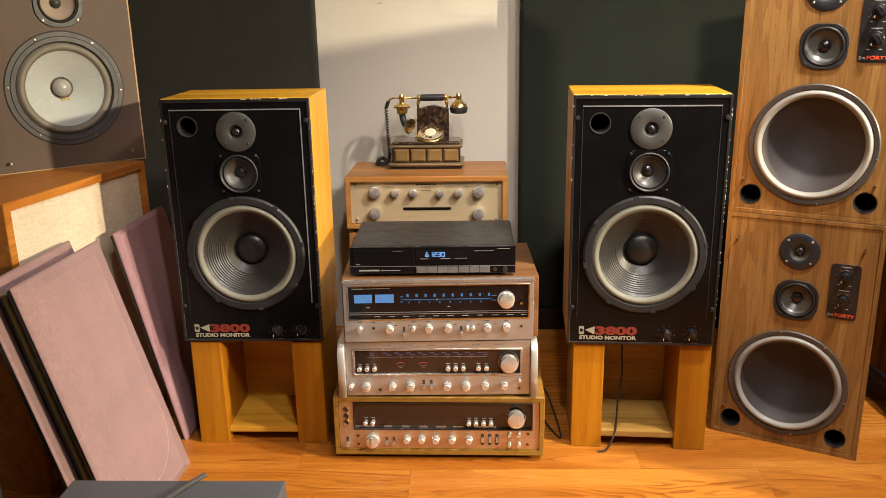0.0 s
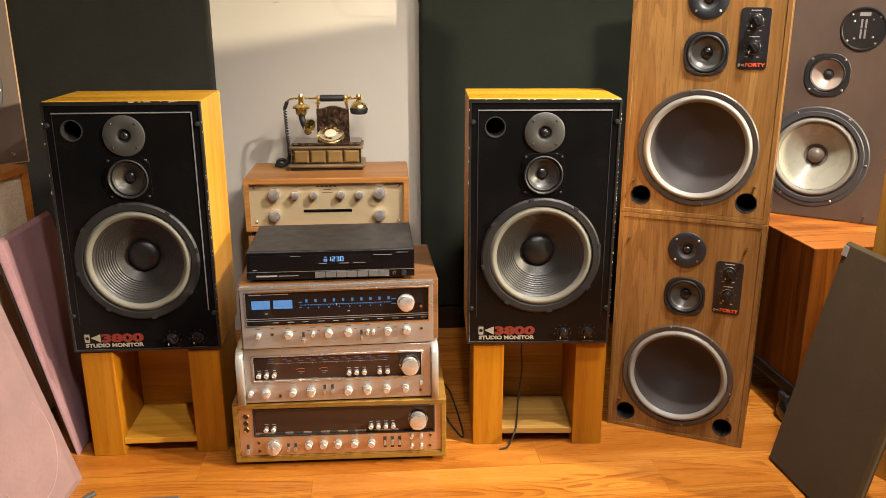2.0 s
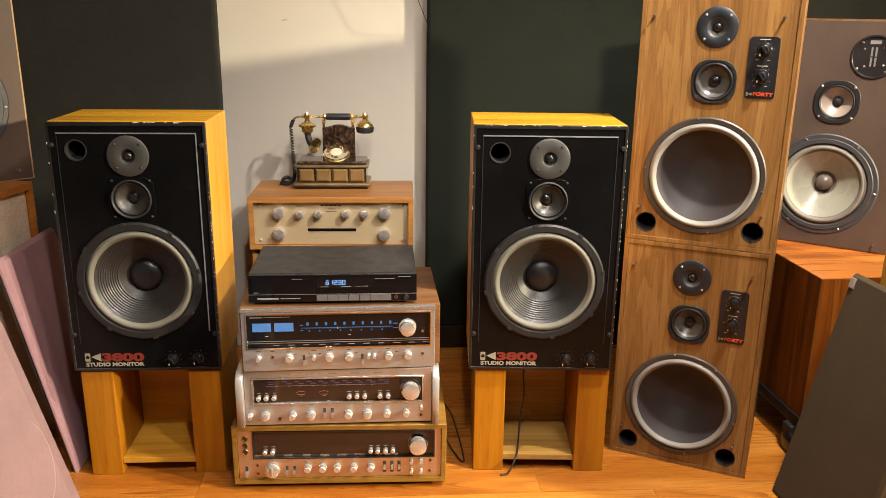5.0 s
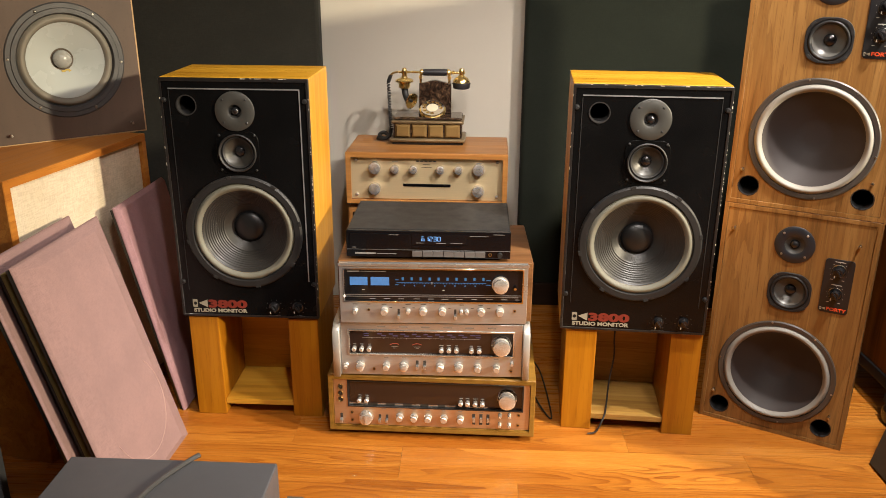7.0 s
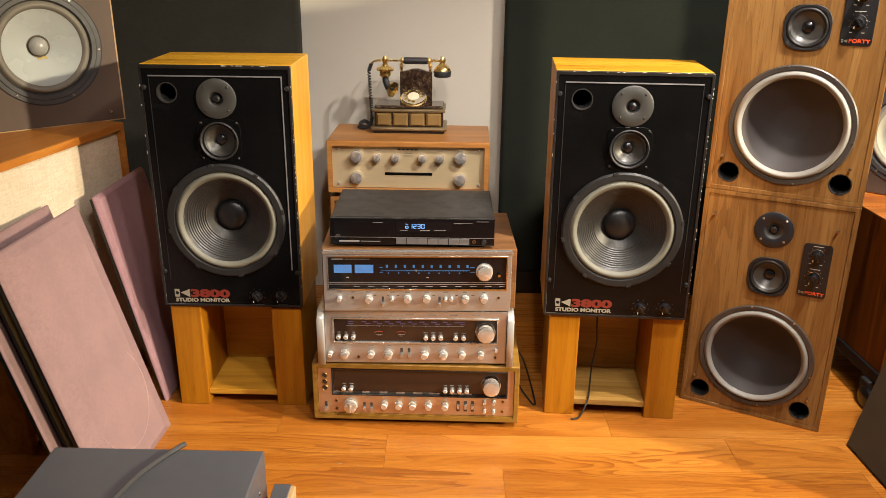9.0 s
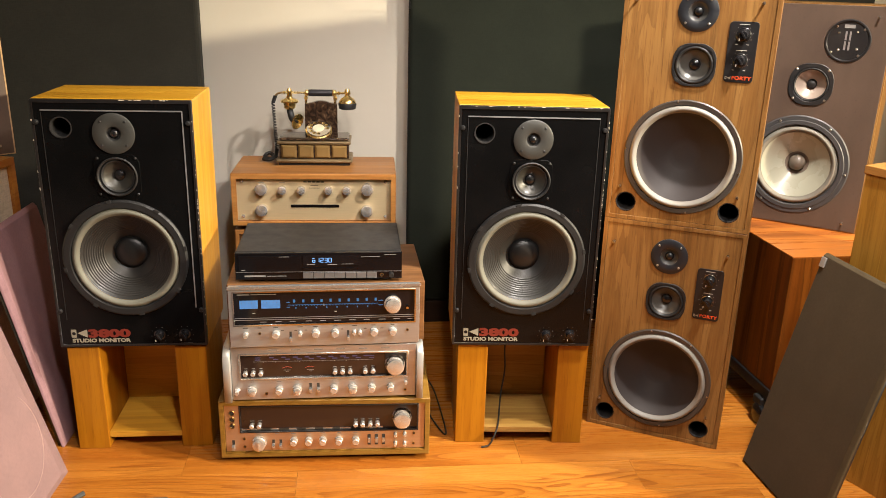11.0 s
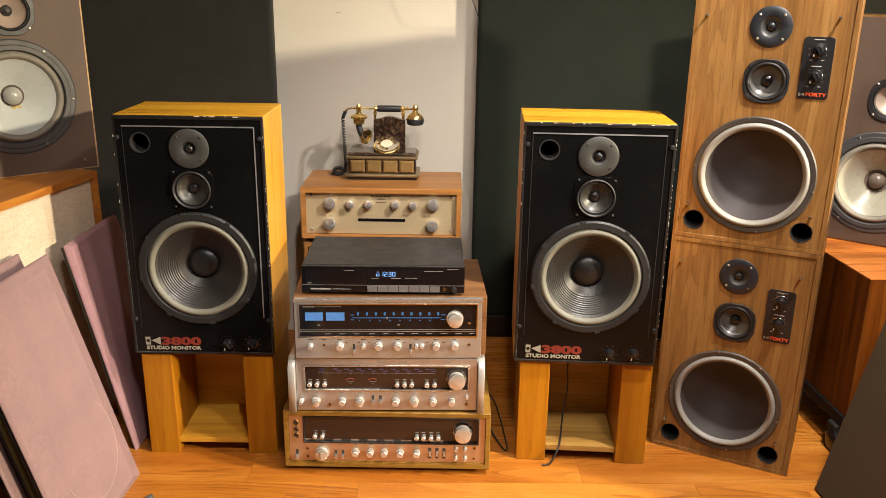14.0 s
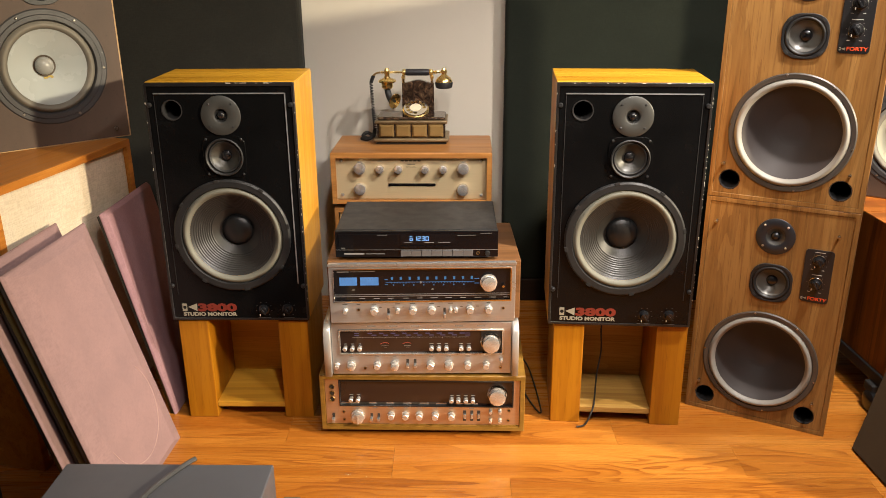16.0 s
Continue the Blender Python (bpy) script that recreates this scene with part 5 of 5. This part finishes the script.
# ---- the ornate telephone ----
def telephone(m):
    ob = thing("antique_telephone", m, "ornate brass and dark onyx rotary telephone on a preamplifier", "telephone")
    pl = part("plinth", box(-0.116, 0.116, -0.060, 0.060, 0.0, 0.008, 0.002), RUBBER, ob, "dark plinth")
    part("brass_moulding", box(-0.124, 0.124, -0.068, 0.068, 0.0082, 0.021, 0.006, segments=3), BRASS_DULL, ob, "aged brass base moulding")
    part("body", box(-0.112, 0.112, -0.056, 0.056, 0.0215, 0.068, 0.002), MARBLE, ob, "dark onyx body")
    for i in range(4):
        x = -0.081 + 0.054 * i
        bm = bmesh.new()
        a = [bm.verts.new((x + sx * 0.0245, -0.0565, 0.0448 + sz * 0.0215)) for sx, sz in ((-1, -1), (1, -1), (1, 1), (-1, 1))]
        b = [bm.verts.new((x + sx * 0.0185, -0.064, 0.0448 + sz * 0.0155)) for sx, sz in ((-1, -1), (1, -1), (1, 1), (-1, 1))]
        bm.faces.new(b)
        for k in range(4):
            bm.faces.new((a[k], a[(k + 1) % 4], b[(k + 1) % 4], b[k]))
        part("front_tile", bm, plain("olive_brown_onyx", (0.20, 0.125, 0.045), 0.18, 0, 0.35, 30), ob, "bevelled olive-brown stone tile")
    part("top_moulding", box(-0.119, 0.119, -0.063, 0.063, 0.0682, 0.079, 0.004, segments=3), BRASS_DULL, ob, "aged brass top moulding")
    part("sloped_top", box(-0.112, 0.112, -0.056, 0.058, 0.0792, 0.089, 0.006), MARBLE, ob, "dark onyx top")
    top = [(-0.053 + 0.106 * i / 12, 0.188 + 0.010 * math.sin(math.pi * i / 12) ** 2) for i in range(13)]
    part("upright_slab", sheet([(-0.053, 0.0895), (0.053, 0.0895)] + top[::-1], [], 0.018, 0.046, 0.002), MARBLE, ob, "upright dark onyx slab").matrix_basis = pose(0.020, 0, 0)
    d = part("dial_base", turned([(0, 0.004), (0.043, 0.004), (0.043, -0.004), (0.040, -0.007), (0, -0.007)], 0, 0, 48), BRASS, ob, "round brass dial")
    d.matrix_basis = pose(0.014, -0.016, 0.106, -60, 0, 0)
    smooth(d)
    smooth(part("finger_wheel", sheet(ring(0, 0, 0.039), [ring(0.0275 * math.cos(radians(a)), 0.0275 * math.sin(radians(a)), 0.0062, 14) for a in range(0, 300, 30)], -0.0115, -0.0085), CHROME, d, "chrome finger wheel"))
    smooth(part("dial_centre", turned([(0, -0.0135), (0.016, -0.013), (0.019, -0.0118), (0.019, -0.0115)], 0, 0, 32), plain("cream_dial_card", (0.62, 0.56, 0.40), 0.3), d, "cream centre card"))
    part("dial_support", box(-0.022, 0.046, -0.004, 0.017, 0.0895, 0.108, 0.003), BRASS_OLD, ob)
    for x in (-0.029, 0.066):
        c = smooth(part("cradle", spun([(0, 0.186), (0.004, 0.186), (0.004, 0.200), (0.007, 0.204), (0.007, 0.208), (0.004, 0.211), (0.004, 0.2135), (0, 0.2135)], x, 0.032, 16), BRASS, ob, "brass handset cradle"))
    h = thing_part("handset", ob)
    bm = turned([(0, -0.120), (0.0040, -0.120), (0.0045, -0.116), (0.0035, -0.112), (0.0035, -0.050), (0.009, -0.047), (0.011, -0.043), (0.0095, -0.039), (0.0095, -0.036)], 0, 0, 20)
    bm2 = turned([(0.0095, 0.041), (0.011, 0.045), (0.010, 0.050), (0.006, 0.054), (0.0035, 0.056), (0.0035, 0.100), (0, 0.101)], 0, 0, 20)
    bmesh.ops.transform(bm2, matrix=Matrix.Translation((0.0165, 0.032, 0.2225)) @ Matrix.Rotation(radians(-90), 4, "Z"), verts=bm2.verts)
    smooth(part("brass_rod", bm2, BRASS, h, "polished brass rod"))
    bmesh.ops.transform(bm, matrix=Matrix.Translation((0.0165, 0.032, 0.2225)) @ Matrix.Rotation(radians(-90), 4, "Z"), verts=bm.verts)
    smooth(part("brass_rod", bm, BRASS, h, "polished brass rod"))
    bm = turned([(0, -0.037), (0.0105, -0.037), (0.0112, -0.030), (0.0112, 0.034), (0.0105, 0.041), (0, 0.041)], 0, 0, 24)
    bmesh.ops.transform(bm, matrix=Matrix.Translation((0.0165, 0.032, 0.2225)) @ Matrix.Rotation(radians(-90), 4, "Z"), verts=bm.verts)
    smooth(part("grip", bm, plain("black_leather_grip", (0.016, 0.016, 0.020), 0.45, 0, 0.2, 60, 0.2), h, "black leather grip"))
    smooth(part("earpiece", spun([(0, 0.236), (0.006, 0.236), (0.009, 0.229), (0.010, 0.222), (0.008, 0.213), (0.011, 0.205), (0.026, 0.199), (0.030, 0.195), (0.030, 0.191), (0.020, 0.187), (0.019, 0.173), (0.015, 0.169), (0, 0.169)], -0.083, 0.032, 28), BRASS, h, "polished brass earpiece cup"))
    smooth(part("horn_neck", tube([(-0.083, 0.032, 0.170), (-0.081, 0.030, 0.155), (-0.074, 0.020, 0.138), (-0.062, 0.004, 0.128)], 0.0105, 16), RUBBER, h, "black curved horn neck"))
    b = smooth(part("horn_mouth", turned([(0.008, 0.012), (0.014, 0.004), (0.0255, -0.002), (0.0265, -0.005), (0.024, -0.006), (0.012, 0.002), (0, 0.004)], 0, 0, 28), BRASS, h, "brass horn mouth"))
    b.matrix_basis = pose(-0.059, 0.000, 0.134, 15, 0, 52)
    smooth(part("mouthpiece", spun([(0, 0.236), (0.006, 0.236), (0.009, 0.230), (0.010, 0.224), (0.008, 0.216), (0.012, 0.211), (0.022, 0.205), (0.0275, 0.196), (0.0285, 0.191)], 0.106, 0.032, 28), BRASS, h, "polished brass mouthpiece"))
    smooth(part("mouthpiece_rim", spun([(0.0285, 0.1908), (0.030, 0.188), (0.0275, 0.173), (0.022, 0.170), (0, 0.170)], 0.106, 0.032, 28), RUBBER, h, "black mouthpiece rim"))
    pts = []
    ax = [Vector((-0.104, 0.032, 0.2225)), Vector((-0.128, 0.030, 0.212)), Vector((-0.136, 0.026, 0.19)), Vector((-0.131, 0.016, 0.10)), Vector((-0.126, 0.004, 0.040)), Vector((-0.130, -0.008, 0.014)), Vector((-0.155, -0.006, 0.012))]
    turns = 40
    n = turns * 8
    for i in range(n + 1):
        t = i / n
        u = t * (len(ax) - 3) + 1
        k = min(int(u), len(ax) - 3)
        p = ax[k].lerp(ax[k + 1], u - k)
        a = 2 * math.pi * turns * t
        pts.append(p + Vector((0.0052 * math.cos(a), 0.0052 * math.sin(a), 0)))
    coil = bmesh.new()
    last = None
    for i, p in enumerate(pts):
        dvec = (pts[min(i + 1, n)] - pts[max(i - 1, 0)]).normalized()
        s = dvec.cross(Vector((0, 0, 1))).normalized()
        up = dvec.cross(s)
        now = [coil.verts.new(p + 0.0019 * (s * math.cos(b) + up * math.sin(b))) for b in (0, 1.571, 3.142, 4.712)]
        if last:
            for k in range(4):
                coil.faces.new((last[k], last[(k + 1) % 4], now[(k + 1) % 4], now[k]))
        last = now
    smooth(part("coiled_cord", coil, RUBBER, ob, "black coiled cord"))
    part("cord_lead", tube([(-0.104, 0.032, 0.2225), (-0.120, 0.031, 0.219), (-0.130, 0.029, 0.209), (-0.134, 0.026, 0.196)], 0.0032, 8), BRASS_OLD, ob)
    part("cord_bundle", tube([(-0.131, 0.002, 0.020), (-0.142, -0.012, 0.010), (-0.160, -0.008, 0.012), (-0.166, 0.006, 0.018), (-0.152, 0.014, 0.024), (-0.136, 0.004, 0.014), (-0.150, -0.014, 0.008), (-0.172, -0.004, 0.008)], 0.0062, 8), RUBBER, ob, "bunched black cord end")
    return ob


def thing_part(name, parent):
    """A part that holds sub-parts, with a small mesh of its own at its middle."""
    bm = turned([(0.0040, -0.004), (0.0075, 0.0), (0.0040, 0.004)], 0, 0, 16)
    bmesh.ops.transform(bm, matrix=Matrix.Translation((0.0165 + 0.062, 0.032, 0.2225)) @ Matrix.Rotation(radians(-90), 4, "Z"), verts=bm.verts)
    return part(name, bm, BRASS, parent, "brass and black leather handset lying on its cradle")


telephone(pose(-0.122, 2.722, 0.6432, 0, 0, -1.2))


# ---- cables, foreground boxes ----
tagged(part("power_cable", tube([(0.432, 2.10, 0.300), (0.428, 2.092, 0.24), (0.430, 2.085, 0.18), (0.420, 2.075, 0.11), (0.412, 2.045, 0.055), (0.402, 2.000, 0.052), (0.392, 1.978, 0.040), (0.375, 1.968, 0.010), (0.352, 1.966, 0.004)], 0.0024), RUBBER), "thin dark power cable hanging through a speaker stand", "cable", "cables")
tagged(part("power_cable", tube([(0.21, 2.22, 0.006), (0.235, 2.10, 0.006), (0.262, 2.045, 0.006), (0.25, 2.30, 0.006), (0.22, 2.42, 0.006)], 0.0024), RUBBER), "thin dark cable lying on the floor beside a receiver", "cable", "cables")


def grey_case(m):
    ob = thing("equipment_case", m, "dark grey metal equipment case with a cable on top", "equipment case")
    part("lid", box(-0.2155, 0.2155, -0.42, 0.0, 0.010, 0.250, 0.003), CASE_GREY, ob)
    for x in (-0.18, 0.18):
        for y in (-0.38, -0.04):
            part("foot", spun([(0, 0), (0.018, 0), (0.018, 0.0098), (0, 0.0098)], x, y, 16), RUBBER, ob)
    for y in (-0.06, -0.20, -0.34):
        bm = turned([(0, -0.002), (0.004, -0.001), (0.0045, 0.0)], 0, 0, 10)
        bmesh.ops.transform(bm, matrix=Matrix.Translation((0.2155, y, 0.19)) @ Matrix.Rotation(radians(90), 4, "Z"), verts=bm.verts)
        part("side_screw", bm, SCREW, ob)


grey_case(pose(-0.576, 1.436, 0, 0, 0, -0.6))
tagged(part("signal_cable", tube([(-0.525, 1.445, 0.2565), (-0.535, 1.432, 0.2565), (-0.552, 1.405, 0.2555), (-0.575, 1.36, 0.2555), (-0.592, 1.31, 0.2555), (-0.604, 1.25, 0.2555), (-0.610, 1.18, 0.2555)], 0.0052), plain("grey_rubber_cable", (0.05, 0.05, 0.052), 0.35)), "grey rubber cable lying across an equipment case", "cable", "cables")
cb = thing("cardboard_box", pose(-0.345, 1.43, 0, 0, 0, -0.6), "low tan cardboard box beside an equipment case", "box")
part("box_body", box(0.002, 0.045, -0.30, 0.0, 0.0, 0.17, 0.002), CARD, cb)
part("grey_sheet", box(0.002, 0.036, -0.296, -0.004, 0.1705, 0.176, 0.001), CASE_GREY, cb, "grey plastic sheet on top")
db = thing("dark_speaker_box", pose(-1.045, 1.60, 0, 0, 0, 84), "dark grey cloth-covered box standing on the floor", "speaker box")
part("cloth_body", box(-0.42, 0.0, 0.0, 0.30, 0.0, 0.40, 0.006), cloth("charcoal_cloth", (0.035, 0.036, 0.040), (0.028, 0.029, 0.032)), db)


# ---- the plank floor ----
PLANK, LONG = 0.148, 0.893
floor = tagged(part("floor", box(X0, X1, Y0, Y1, -0.12, -0.0035), DARK_BASE), "orange-brown laminate plank floor with visible butt joints", "floor", kind="structure")
plank_mesh = {}


def plank(x0, x1, y0, y1, parent):
    key = (round(x1 - x0, 4), round(y1 - y0, 4))
    if key not in plank_mesh:
        w, d = key
        bm = box(-w / 2 + 0.0003, w / 2 - 0.0003, -d / 2 + 0.0002, d / 2 - 0.0002, -0.0034, 0.0)
        me = bpy.data.meshes.new("plank")
        bm.to_mesh(me)
        bm.free()
        me.materials.append(FLOOR_WOOD)
        plank_mesh[key] = me
    ob = new("plank", plank_mesh[key])
    ob.parent = parent
    ob.location = ((x0 + x1) / 2, (y0 + y1) / 2, 0)


for k in range(-7, 34):
    ya, yb = max(Y0, 1.885 - PLANK * k), min(Y1, 1.885 - PLANK * (k - 1))
    if yb - ya < 0.01:
        continue
    start = 0.451 + 0.297 * k
    start -= LONG * math.ceil((start - X0) / LONG)
    x = start
    while x < X1 - 0.001:
        a, b = max(x, X0), min(x + LONG, X1)
        if b - a > 0.002:
            plank(a, b, ya, yb, floor)
        x += LONG

# ---- bits of litter on the floor ----
rnd = random.Random(21)
crumbs = bmesh.new()
for cx, cy, n in ((-0.235, 1.745, 4), (-0.51, 1.735, 3), (-0.155, 1.50, 6), (0.62, 1.58, 2), (-0.30, 1.50, 3)):
    for i in range(n):
        x, y, r = cx + rnd.uniform(-0.03, 0.03), cy + rnd.uniform(-0.012, 0.012), rnd.uniform(0.0012, 0.0032)
        vs = [crumbs.verts.new((x + r * rnd.uniform(0.5, 1.3) * math.cos(a), y + r * rnd.uniform(0.5, 1.3) * math.sin(a), 0.0006)) for a in (0, 1.3, 2.5, 3.8, 5.0)]
        tip = crumbs.verts.new((x, y, 0.0006 + r * 0.5))
        for k in range(5):
            crumbs.faces.new((vs[k], vs[(k + 1) % 5], tip))
tagged(part("floor_crumbs", crumbs, plain("pale_paper_crumbs", (0.62, 0.56, 0.46), 0.85)), "pale crumbs of litter scattered on the plank floor", "litter", kind="stuff")
